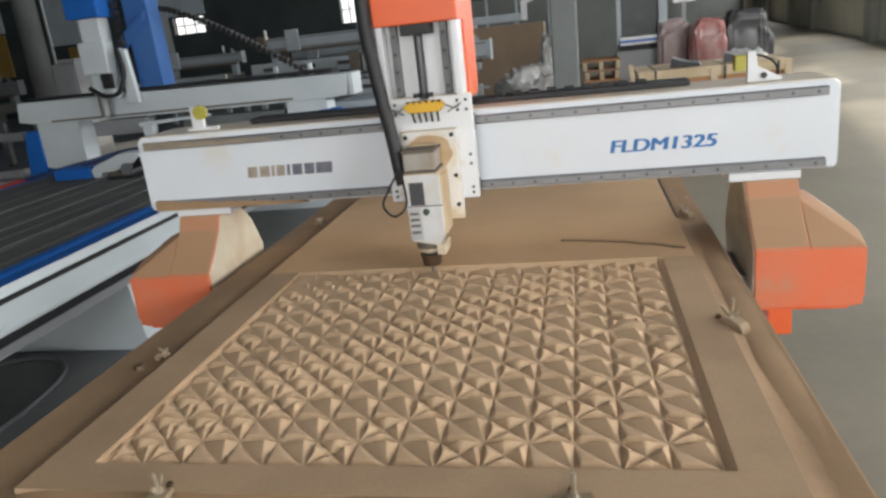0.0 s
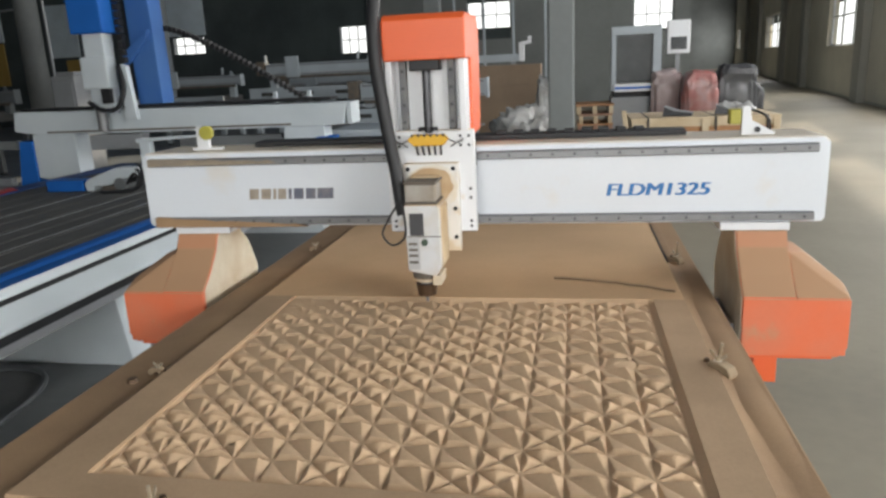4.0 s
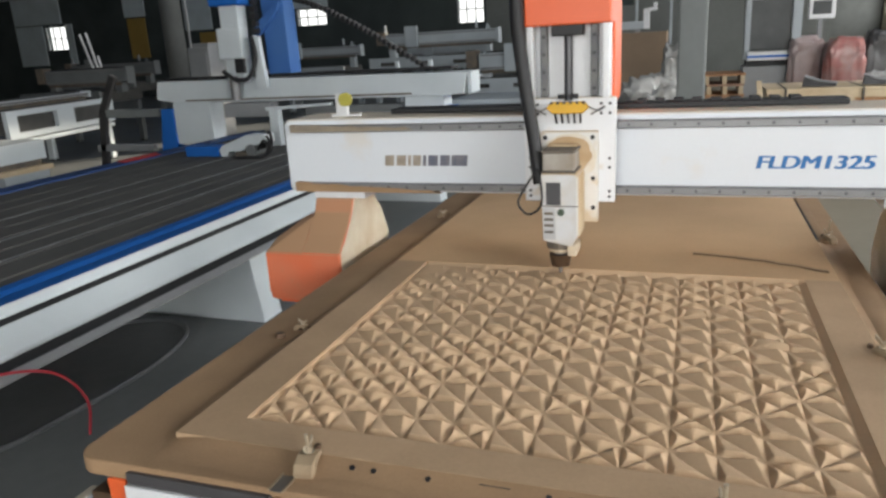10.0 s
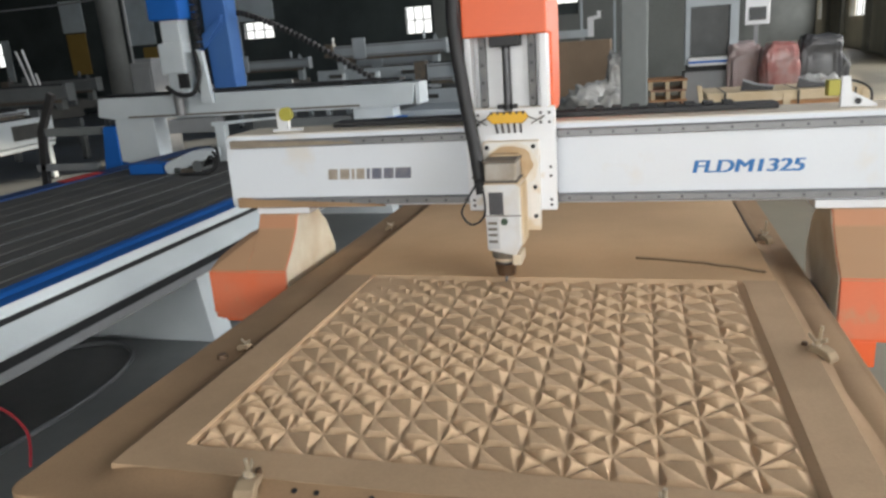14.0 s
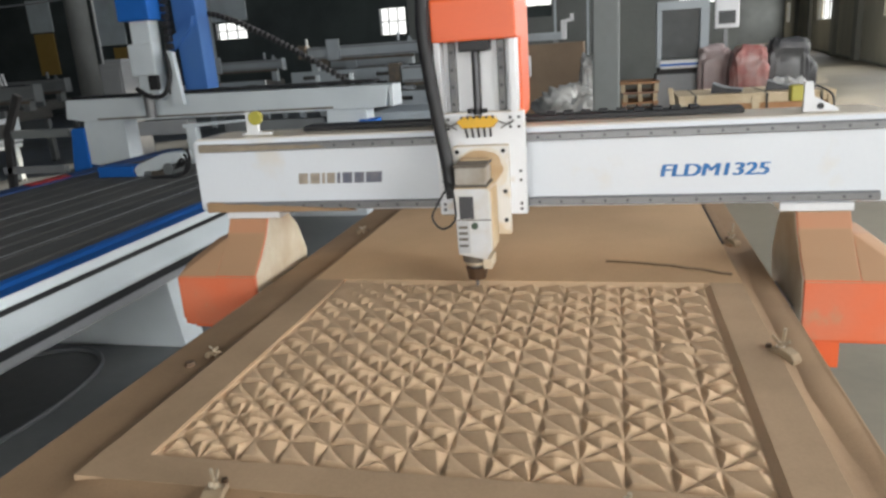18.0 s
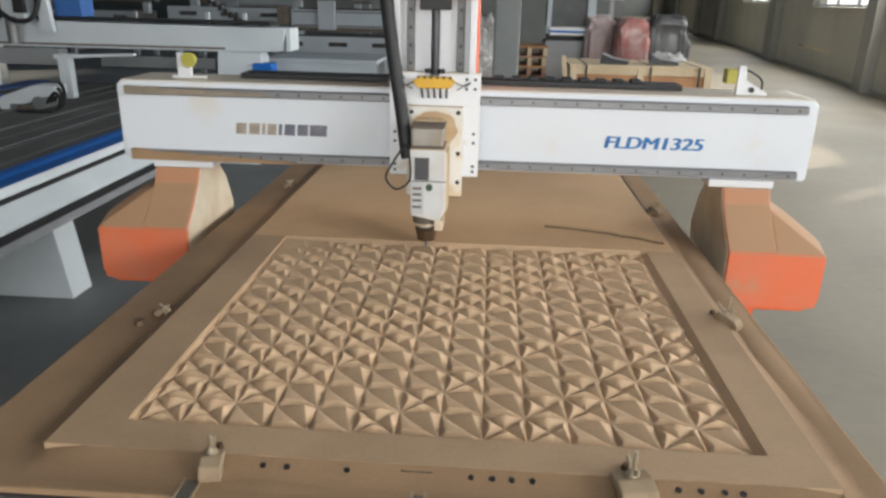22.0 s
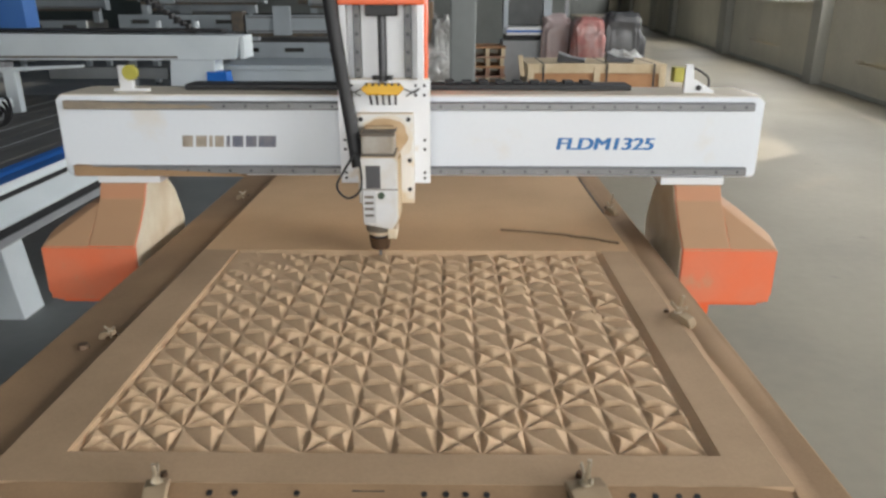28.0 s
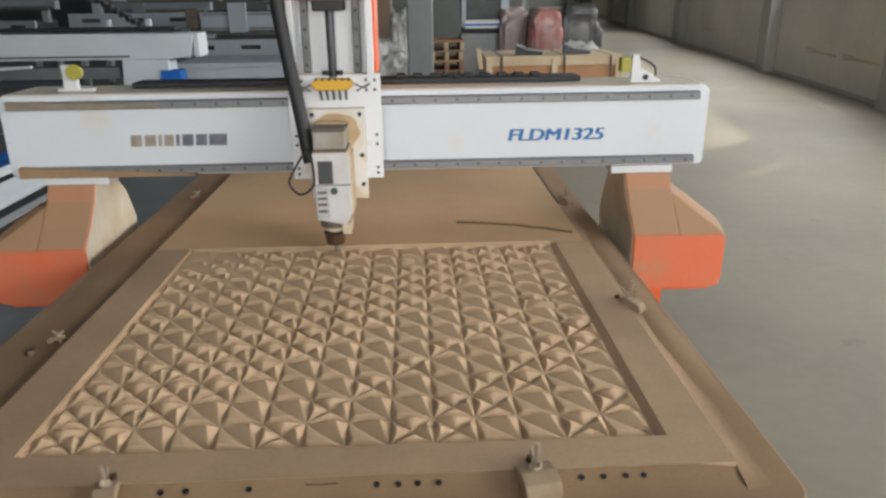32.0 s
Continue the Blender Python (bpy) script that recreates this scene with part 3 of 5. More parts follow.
# the maker's mark as plain shapes
for k in range(8):
    w = 0.028 if k not in (2, 4) else 0.010
    x = -0.644 + (0, 0.038, 0.076, 0.092, 0.125, 0.142, 0.180, 0.216)[k]
    w = (0.030, 0.031, 0.010, 0.026, 0.010, 0.031, 0.031, 0.050)[k]
    m = M_MARK_BROWN if k < 4 else M_MARK_BLUE
    part("mark", prism([(x, 1.113), (x + w, 1.113), (x + w + 0.003, 1.145), (x + 0.003, 1.145)], GY - 0.0016, GY - 0.0006, "y"), m, router)

for s in (-1, 1):
    xi, xn, xo = s * 0.762, s * 0.893, s * 1.022
    yz = [(-0.135, 0.70), (-0.135, 0.860), (-0.085, 0.905), (-0.03, 0.965), (-0.008, 1.008), (0.13, 1.008), (0.2, 0.94), (0.25, 0.84), (0.24, 0.77), (0.2, 0.70)]
    part("leg", prism([(y + GY, z) for y, z in yz], xi, xn, "x", 0.004), M_ORANGE_DUSTY, router, "orange cast leg, dusty on its sloping front")
    bm = bmesh.new()
    for x, y, z in ((xn, -0.134, 0.70), (xn, -0.134, 0.858), (xo, -0.134, 0.858), (xo, -0.134, 0.70), (xn, 0.12, 0.70), (xo, 0.12, 0.70),
                    (xn, -0.03, 0.955), (xn, 0.12, 0.955), (xn + s * 0.05, 0.0, 0.945), (xn + s * 0.05, 0.12, 0.945), (xo - s * 0.012, -0.07, 0.892), (xo - s * 0.012, 0.12, 0.892), (xo, -0.08, 0.88), (xo, 0.12, 0.88)):
        bm.verts.new((x, y + GY, z))
    bmesh.ops.convex_hull(bm, input=bm.verts[:])
    bmesh.ops.bevel(bm, geom=bm.edges[:], offset=0.004, segments=2, profile=0.6, affect="EDGES")
    part("drive_box", bm, M_ORANGE_DUSTY, router, "orange drive cover with a sloping dusty top")
    part("front_cover", prism([(xi, 0.70), (xo - s * 0.022, 0.70), (xo, 0.725), (xo, 0.856), (xi, 0.856)], GY - 0.141, GY - 0.1355, "y", 0.002), M_ORANGE_DUSTY, router, "orange front cover")
    part("cover_lip", box(min(xi, xo - s * 0.03), max(xi, xo - s * 0.03), GY - 0.128, GY - 0.02, 0.688, 0.6995, 0.003), M_ORANGE, router, "orange lower lip")
    inner = [(-0.128, 0.71), (-0.128, 0.858), (-0.08, 0.90), (-0.026, 0.96), (-0.004, 1.004), (0.128, 1.004), (0.196, 0.938), (0.246, 0.838), (0.236, 0.772), (0.196, 0.71)]
    part("inner_plate", prism([(y + GY, z) for y, z in inner], xi - s * 0.003, xi + s * 0.001, "x", 0.001), M_CREAM, router, "cream inner leg plate stained with dust")
    part("bracket", box(s * 0.72, s * 0.90, GY - 0.006, GY + 0.16, 1.008, 1.03, 0.003), M_WHITE, router, "white beam bracket")
    part("guide_tab", box(s * 0.80, s * 0.86, GY - 0.12, GY - 0.02, 0.615, 0.6875, 0.004), M_ORANGE, router)
    part("slide_block", box(s * 0.70, s * 0.765, GY - 0.06, GY + 0.16, 0.71, 0.76, 0.004), M_STEEL, router)

# things on the beam
part("chain_tray", box(-0.655, 0.64, GY + 0.10, GY + 0.19, 1.2605, 1.276, 0.003), M_BLACK, router, "black cable chain tray")
for k in range(9):
    x = CX + 0.16 + 0.05 * k
    part("chain_link", box(x, x + 0.028, GY + 0.125, GY + 0.18, 1.276, 1.284, 0.002), M_BLACK, router)
part("sensor_bracket", prism([(-0.845, 1.2605), (-0.745, 1.2605), (-0.745, 1.268), (-0.788, 1.268), (-0.788, 1.332), (-0.827, 1.332), (-0.827, 1.268), (-0.845, 1.268)], GY + 0.06, GY + 0.075, "y", 0.001), M_WHITE, router)
part("limit_switch", rod((-0.787, GY + 0.043, 1.314), (-0.787, GY + 0.059, 1.314), 0.021, n=20), M_OLIVE, router, "yellow-green round limit stop")
part("end_stop", prism([(0.775, 1.2605), (0.86, 1.2605), (0.86, 1.267), (0.80, 1.30), (0.795, 1.338), (0.775, 1.338)], GY + 0.05, GY + 0.065, "y", 0.001), M_WHITE, router, "white sheet end stop")
part("terminal_block", box(0.745, 0.774, GY + 0.052, GY + 0.09, 1.29, 1.33, 0.003), M_OLIVE, router, "yellow terminal block")
part("end_screw", rod((0.815, GY + 0.045, 1.275), (0.815, GY + 0.052, 1.275), 0.008, n=10), M_BLACK, router)
part("cable", tube([(0.79, GY + 0.08, 1.325), (0.82, GY + 0.1, 1.322), (0.85, GY + 0.08, 1.30), (0.86, GY + 0.1, 1.262)], 0.003, 8), M_BLACK, router)

# carriage
slide = part("slide_plate", box(CX - 0.123, CX + 0.123, GY - 0.085, GY - 0.065, 1.03, 1.312, 0.003), M_WHITE_DUSTY2, router, "white carriage plate with bolts")
for s in (-1, 1):
    for z in (1.23, 1.048):
        part("slide_block", box(CX + s * 0.085 - 0.035, CX + s * 0.085 + 0.035, GY - 0.065, GY - 0.019, z - 0.024, z + 0.024, 0.003), M_STEEL, router)
    for z in (1.295, 1.27, 1.15, 1.125, 1.06, 1.045):
        for x in ((0.108, 0.085) if z > 1.2 else (0.108,)):
            part("bolt", rod((CX + s * x, GY - 0.0875, z), (CX + s * x, GY - 0.0845, z), 0.0042, n=10), M_DARK_STEEL, slide)
part("z_column", box(CX - 0.105, CX + 0.105, GY - 0.064, GY - 0.02, 1.30, 1.53, 0.003), M_WHITE, router, "white back plate of the lifting axis")
for s in (-1, 1):
    part("cheek", box(CX + s * 0.090, CX + s * 0.107, GY - 0.11, GY - 0.064, 1.312, 1.5, 0.002), M_WHITE, router)
    zr = part("z_rail", box(CX + s * 0.066 - 0.010, CX + s * 0.066 + 0.010, GY - 0.084, GY - 0.064, 1.314, 1.498, 0.003), M_RAIL_DARK, router)
    for k in range(4):
        part("bolt", rod((CX + s * 0.066, GY - 0.0855, 1.335 + 0.045 * k), (CX + s * 0.066, GY - 0.0835, 1.335 + 0.045 * k), 0.0045, n=10), M_BLACK, zr)
part("ball_screw", rod((CX, GY - 0.09, 1.305), (CX, GY - 0.09, 1.50), 0.011, n=18), M_DARK_STEEL, router, "dark ball screw")
part("screw_bearing", box(CX - 0.04, CX + 0.04, GY - 0.118, GY - 0.066, 1.47, 1.498, 0.004), M_BLACK, router)
for s in (-1, 0, 1):
    part("screw_nut", rod((CX + s * 0.018, GY - 0.1, 1.311), (CX + s * 0.018, GY - 0.1, 1.322), 0.009, n=12), M_BLACK, router)
hood = [(GY - 0.12, 1.497), (GY - 0.12, 1.60), (GY - 0.10, 1.615), (GY + 0.13, 1.615), (GY + 0.165, 1.58), (GY + 0.165, 1.33), (GY + 0.14, 1.29), (GY - 0.018, 1.29), (GY - 0.018, 1.497)]
part("hood", prism(hood, CX - 0.11, CX + 0.112, "x", 0.006, 3), M_ORANGE, router, "bright orange sheet hood")
plug = part("connector", prism([(CX - 0.058, 1.288), (CX - 0.045, 1.302), (CX + 0.042, 1.302), (CX + 0.055, 1.288), (CX + 0.04, 1.272), (CX - 0.042, 1.272)], GY - 0.11, GY - 0.086, "y", 0.003), M_YELLOW, router, "yellow multi-pin cable connector")
for k in range(5):
    part("wire", rod((CX - 0.036 + 0.017 * k, GY - 0.1, 1.273), (CX - 0.032 + 0.016 * k, GY - 0.094, 1.246), 0.003, n=8), M_DARK_STEEL, plug)
for k in range(6):
    part("pin", box(CX - 0.046 + 0.017 * k, CX - 0.040 + 0.017 * k, GY - 0.112, GY - 0.108, 1.297, 1.304), M_BLACK, plug)
for s in (-1, 1):
    part("clip_wire", tube([(CX + s * 0.055, GY - 0.1, 1.288), (CX + s * 0.08, GY - 0.1, 1.278), (CX + s * 0.095, GY - 0.095, 1.288), (CX + s * 0.06, GY - 0.095, 1.268)], 0.0022, 6), M_STEEL, plug)
tool = part("tool_plate", box(CX - 0.072, CX + 0.080, GY - 0.112, GY - 0.086, 0.98, 1.225, 0.003), M_STAINED, router, "white tool plate stained brown with dust")
for x, z in ((0.066, 1.21), (0.068, 1.10), (0.068, 1.02), (-0.06, 1.21), (-0.06, 1.10)):
    part("bolt", rod((CX + x, GY - 0.115, z), (CX + x, GY - 0.1115, z), 0.006, n=10), M_BLACK, tool)
def stain(name, cx, cz, rx, rz, y, thick, mat, seed):
    """A thin crust of dust on the tool plate, uneven at its rim."""
    pts = []
    for k in range(28):
        a = 2 * math.pi * k / 28
        r = 1 + 0.16 * noise.noise((math.cos(a) * 2 + seed, math.sin(a) * 2, seed))
        pts.append((min(CX + 0.079, max(CX - 0.071, cx + rx * r * math.cos(a))), cz + rz * r * math.sin(a)))
    part(name, prism(pts, y - thick, y, "y", thick * 0.3), mat, tool, "brown dust crusted on the plate")


stain("dust_stain", CX + 0.004, 1.160, 0.074, 0.060, GY - 0.1121, 0.001, M_CRUST_PALE, 1.0)
stain("dust_stain", CX + 0.002, 1.165, 0.064, 0.048, GY - 0.1132, 0.002, M_CRUST, 4.0)
part("clamp_block", box(CX - 0.05, CX + 0.034, GY - 0.15, GY - 0.113, 1.135, 1.196, 0.010, 3), M_CRUST, router, "tan dusty spindle mount")
part("motor_cap", box(CX - 0.05, CX + 0.034, GY - 0.213, GY - 0.12, 1.136, 1.184, 0.008, 3), M_CAP, router, "grey-beige motor end cap")
part("cap_rim", box(CX - 0.052, CX + 0.036, GY - 0.216, GY - 0.12, 1.183, 1.191, 0.003), M_DARK_DUSTY, router, "dark rim")
part("cap_rim", box(CX - 0.052, CX + 0.037, GY - 0.216, GY - 0.12, 1.1315, 1.137, 0.002), M_DARK_DUSTY, router, "dark rim")
motor = part("spindle_body", prism([(CX - 0.052, 1.131), (CX + 0.036, 1.131), (CX + 0.042, 1.12), (CX + 0.042, 0.965), (CX + 0.025, 0.935), (CX - 0.05, 0.95), (CX - 0.055, 1.12)], GY - 0.215, GY - 0.112, "y", 0.006, 3), M_MOTOR, router, "grey-white square spindle motor")
part("side_cover", box(CX + 0.0405, CX + 0.0455, GY - 0.205, GY - 0.114, 0.962, 1.122, 0.002), M_SPOT, motor, "dusty yellowish motor side")
part("label_plate", box(CX - 0.040, CX - 0.002, GY - 0.2165, GY - 0.2152, 1.048, 1.108), M_DARK_STEEL, motor)
part("rating_plate", box(CX - 0.048, CX - 0.016, GY - 0.2165, GY - 0.2152, 0.955, 1.042), M_ALU, motor)
for z in (0.972, 0.99, 1.006, 1.022):
    part("rating_bar", box(CX - 0.045, CX - 0.021, GY - 0.2172, GY - 0.2166, z, z + 0.007), M_DARK_DUSTY, motor)
part("seam", box(CX - 0.0555, CX + 0.0425, GY - 0.2158, GY - 0.2148, 1.0435, 1.0465), M_DARK_DUSTY, motor)
part("knob", rod((CX - 0.001, GY - 0.222, 1.03), (CX - 0.001, GY - 0.214, 1.03), 0.009, n=16), M_DARK_GREEN, motor)
nose = (CX - 0.012, GY - 0.165)
for name, z0, z1, r0, r1, m, lab in (("collar", 0.922, 0.948, 0.036, 0.038, M_DARK_DUSTY, "dark dusty nose ring"), ("nose", 0.912, 0.923, 0.030, 0.033, M_CREAM, "cream dusty ring"),
                                     ("collet", 0.902, 0.913, 0.018, 0.020, M_STEEL, ""), ("collet_nut", 0.870, 0.903, 0.024, 0.030, M_BROWN_STEEL, "brown tarnished collet nut")):
    part(name, rod((*nose, z0), (*nose, z1), r0, r1, n=18), m, router, lab)
part("dust_foot", box(CX + 0.012, CX + 0.036, GY - 0.20, GY - 0.118, 0.905, 0.9345, 0.004), M_CREAM, router, "cream bracket beside the spindle nose")
part("cutter", rod((CX - 0.012, GY - 0.165, 0.842), (CX - 0.012, GY - 0.165, 0.873), 0.003, 0.006, n=10), M_STEEL, router)
part("power_cable", tube([(CX - 0.11, GY - 0.06, 2.1), (CX - 0.118, GY - 0.1, 1.75), (CX - 0.125, GY - 0.14, 1.55), (CX - 0.105, GY - 0.16, 1.38), (CX - 0.08, GY - 0.17, 1.22), (CX - 0.066, GY - 0.185, 1.13), (CX - 0.06, GY - 0.19, 1.10)], 0.0175, 14), M_BLACK, router, "thick black corrugated cable hose")
part("earth_wire", tube([(CX - 0.066, GY - 0.2, 1.14), (CX - 0.098, GY - 0.21, 1.09), (CX - 0.116, GY - 0.21, 1.05), (CX - 0.088, GY - 0.216, 1.022), (CX - 0.052, GY - 0.219, 1.05), (CX - 0.055, GY - 0.215, 1.12), (CX - 0.066, GY - 0.2, 1.14)], 0.003, 8), M_BLACK, router)

# ---- carved board ----
board = thing("mdf_board", (0.02, -1.1, 0.836), "brown MDF board with a carved faceted relief", "board")
PX0, PX1, PY0, PY1 = -0.473, 0.535, -1.078, -0.139
BX0, BX1, BY0, BY1, BT = -0.567, 0.615, -1.15, 1.26, 0.852
bm = bmesh.new()
add_box(bm, BX0, BX1, BY0, PY0, 0.8365, BT)
add_box(bm, BX0, PX0, PY0, PY1, 0.8365, BT)
add_box(bm, PX1, BX1, PY0, PY1, 0.8365, BT)
bmesh.ops.remove_doubles(bm, verts=bm.verts[:], dist=1e-5)
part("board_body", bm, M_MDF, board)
part("far_panel", box(BX0, BX1, PY1, BY1, 0.8365, BT - 0.0004), M_MDF_LIT, board, "uncut far part of the board, coloured lighter for the light on it")
part("side_strip", box(BX1 + 0.006, BX1 + 0.034, 0.25, 1.25, 0.8365, 0.847, 0.004), M_SPOIL, board, "narrow loose MDF offcut beside the board")

NX, NY, SUB, RISE, DEEP = 14, 13, 20, 0.0128, 0.0112
STARS = (-10, -9, -6, -2, -1, 0, 1, 5, 8, 9, 12)
kinds = {(i, j): int(i - j in STARS) for i in range(NX) for j in range(NY)}


def facet(u, v):
    """A leaf cell: a hollow along the diagonal and a steep wedge at the edge, the same turned half round."""
    low = u < 1 - v - 0.30 * v * (1 - v)
    if low:
        u, v = 1 - u, 1 - v
    ridge = 1 - (0.17 if low else 0.31) * v
    lo = 1 - v + (0.30 if low else -0.30) * v * (1 - v)
    fade = min(1.0, (1 - v) / 0.14)
    if u < ridge:
        s = max(0.0, (u - lo) / max(ridge - lo, 1e-4))
        h = v * (0.70 * (1 - (1 - s) ** 4.0) if low else 0.8 * s + 0.2 * (1 - (1 - s) ** 2))
    else:
        h = v * (0.70 if low else 1.0) * (1 - u) / max(1 - ridge, 1e-4)
    return h * fade


def petal(p, q):
    """One of the four petals of a star cell; p runs along the edge and q in from it."""
    top = min(p, 1 - p)
    r = 0.27 * p * min(1.0, (1 - p) / 0.4)
    amp = 0.85 * min(1.0, 2.2 * top)
    return amp * (q / max(r, 1e-4) if q < r else (top - q) / max(top - r, 1e-4))


def relief(u, v, kind):
    if kind == 0:
        return facet(u, v)
    d = min(u, 1 - u, v, 1 - v)
    if d == 1 - u:
        return petal(v, d)
    if d == u:
        return petal(1 - v, d)
    return petal(1 - u, d) if d == 1 - v else petal(u, d)


edge, edge_left = 0.014, 0.008
cw, ch = (PX1 - PX0 - edge - edge_left) / NX, (PY1 - PY0 - 2 * edge) / NY
nx, ny = NX * SUB, NY * SUB
verts, faces = [], []
for b in range(-1, ny + 2):
    for a in range(-1, nx + 2):
        x = PX0 if a < 0 else PX1 if a > nx else PX0 + edge_left + cw * a / SUB
        y = PY0 if b < 0 else PY1 if b > ny else PY0 + edge + ch * b / SUB
        h = 0.0
        if 0 <= a <= nx and 0 <= b <= ny:
            i, j = min(a // SUB, NX - 1), min(b // SUB, NY - 1)
            h = relief(a / SUB - i, b / SUB - j, kinds[i, j])
            # far corner flattened: settled sawdust, and the haze of airborne dust put into shape
            fill = 0.62 - 1.9 * math.hypot(x - PX0 - 0.02, 0.8 * (PY1 - y)) + 0.22 * noise.noise((x * 14, y * 14, 2.0))
            if fill > h:
                h += 0.85 * (min(fill, 0.6) - h)
        verts.append((x, y, BT - 0.007 if a < 0 else BT - 0.001 if b > ny or b < 0 or a > nx else BT - DEEP + RISE * h))
row = nx + 3
faces = []
for r in range(ny + 2):
    for c in range(nx + 2):
        k0, k1, k2, k3 = r * row + c, r * row + c + 1, (r + 1) * row + c + 1, (r + 1) * row + c
        fu, fv = (c - 1) % SUB - SUB / 2 + 0.5, (r - 1) % SUB - SUB / 2 + 0.5
        star = kinds.get(((c - 1) // SUB, (r - 1) // SUB), 0) and fu * fv > 0
        faces += [(k0, k1, k2), (k0, k2, k3)] if star else [(k0, k1, k3), (k1, k2, k3)]
me = bpy.data.meshes.new("carved_relief")
me.from_pydata(verts, [], faces)
me.materials.append(M_CARVED)
o = new("carved_relief", me)
o.parent = board
o.matrix_parent_inverse = board.matrix_world.inverted()
tagged(o, "carved pattern of leaf-shaped facets in square cells")

line = [(0.27 + 0.022 * k, 0.046 - 0.0026 * k - 0.00036 * k * k + 0.007 * noise.noise((k * 0.55, 7.0, 0.0))) for k in range(16)]
part("crack", tube([(x, y, BT) for x, y in line], 0.0036, 6), M_CRACK, board, "thin dark wavy crack")
part("ridge_line", tube([(x, y + 0.010, BT - 0.002) for x, y in line], 0.006, 8), M_MDF, board)
part("edge_crack", prism([(BX1 - 0.001, 0.25), (BX1 + 0.004, 0.24), (BX1 + 0.0055, 0.5), (BX1 + 0.003, 0.78), (BX1 - 0.001, 0.76)], 0.837, 0.8524, "z"), M_BLACK, board, "dark gap along the board edge")

# drifts of dust on the board and table
def drift(x0, x1, y0, y1, z, high, seed, name="dust_drift"):
    bm = bmesh.new()
    n, m = max(8, int((x1 - x0) / 0.02)), max(8, int((y1 - y0) / 0.02))

    def lift(i, j):
        x, y = x0 + (x1 - x0) * i / n, y0 + (y1 - y0) * j / m
        rim = min(1.0, 3 * min(i / n, 1 - i / n)) * min(1.0, 3 * min(j / m, 1 - j / m))
        return (x, y, z + high * rim * (0.5 + 0.5 * noise.noise((x * 7 + seed, y * 4, seed))))

    grid = [[bm.verts.new(lift(i, j)) for i in range(n + 1)] for j in range(m + 1)]
    for j in range(m):
        for i in range(n):
            f = bm.faces.new((grid[j][i], grid[j][i + 1], grid[j + 1][i + 1], grid[j + 1][i]))
            f.smooth = True
    return tagged(mesh_object(name, bm, M_SPOIL), "low drift of fine brown sawdust on the table", "sawdust", "sawdust drifts", "stuff")


def bank(x0, y0, x1, y1, wide, high, side, mat, seed):
    """Sawdust piled against an edge that runs from one point to another; it falls away to the side."""
    bm = bmesh.new()
    a, b, out = Vector((x0, y0, 0)), Vector((x1, y1, 0)), Vector((side[0], side[1], 0))
    n, m = max(12, int((b - a).length / 0.015)), 7
    rows = []
    for i in range(n + 1):
        p = a.lerp(b, i / n)
        ends = min(1.0, i / 5, (n - i) / 5) ** 0.6
        k = 1 + 0.2 * noise.noise((i * 0.11, seed, 0)) + 0.1 * noise.noise((i * 0.5, seed, 3))
        rows.append([])
        for j in range(m + 1):
            q = p + out * (wide * k * j / m)
            z = 0.8362 + ends * high * (1 - j / m) ** 1.7 * (0.9 + 0.12 * noise.noise((i * 0.4, j * 0.7, seed)))
            rows[-1].append(bm.verts.new((q.x, q.y, z)))
    for i in range(n):
        for j in range(m):
            bm.faces.new((rows[i][j], rows[i][j + 1], rows[i + 1][j + 1], rows[i + 1][j])).smooth = True
    bmesh.ops.recalc_face_normals(bm, faces=bm.faces)
    return tagged(mesh_object("dust_bank", bm, mat), "bank of sawdust piled against the board edge", "sawdust", "sawdust drifts", "stuff")


bank(BX0 - 0.012, BY0 - 0.0004, BX1 + 0.02, BY0 - 0.0004, 0.06, 0.0172, (0, -1), M_SPOIL, 2.0)
bank(BX0 - 0.0004, BY1, BX0 - 0.0004, BY0 - 0.01, 0.035, 0.0145, (-1, 0), M_SPOIL, 5.0)
bank(BX1 + 0.0004, BY0 - 0.045, BX1 + 0.0004, 0.33, 0.040, 0.0150, (1, 0), M_SPOIL, 8.0)
drift(-0.71, -0.567, -1.15, 1.2, 0.8345, 0.010, 1.3)
drift(0.617, 0.70, -1.2, 0.2, 0.8345, 0.010, 4.1)
drift(-0.65, 0.66, -1.222, -1.152, 0.8345, 0.006, 9.1)


def mound(x, y, r, high, seed):
    """A little heap of sawdust lying in the carving."""
    bm = bmesh.new()
    rings, n = [], 18
    top = bm.verts.new((x, y, BT - 0.004 + high))
    for k in range(1, 6):
        f = k / 5
        rings.append([])
        for q in range(n):
            a = 2 * math.pi * q / n
            rr = r * f * (1 + 0.3 * noise.noise((math.cos(a) * 1.5 + seed, math.sin(a) * 1.5, seed)))
            rings[-1].append(bm.verts.new((x + 1.3 * rr * math.cos(a), y + rr * math.sin(a), BT - 0.009 + (high + 0.005) * (1 - f * f))))
    for q in range(n):
        bm.faces.new((top, rings[0][q], rings[0][(q + 1) % n]))
        for a, b in zip(rings, rings[1:]):
            bm.faces.new((a[q], b[q], b[(q + 1) % n], a[(q + 1) % n]))
    for f in bm.faces:
        f.smooth = True
    return tagged(mesh_object("dust_heap", bm, M_CARVED), "little heap of sawdust in the carved pattern", "sawdust", "sawdust heaps", "stuff")


for x, y, r, high, seed in ((0.278, -0.398, 0.030, 0.002, 1.0), (0.42, -0.55, 0.032, 0.003, 2.0), (0.492, -0.629, 0.026, 0.002, 3.0), (0.343, -0.366, 0.022, 0.001, 4.0), (0.118, -0.249, 0.024, 0.001, 5.0)):
    mound(x, y, r, high, seed)

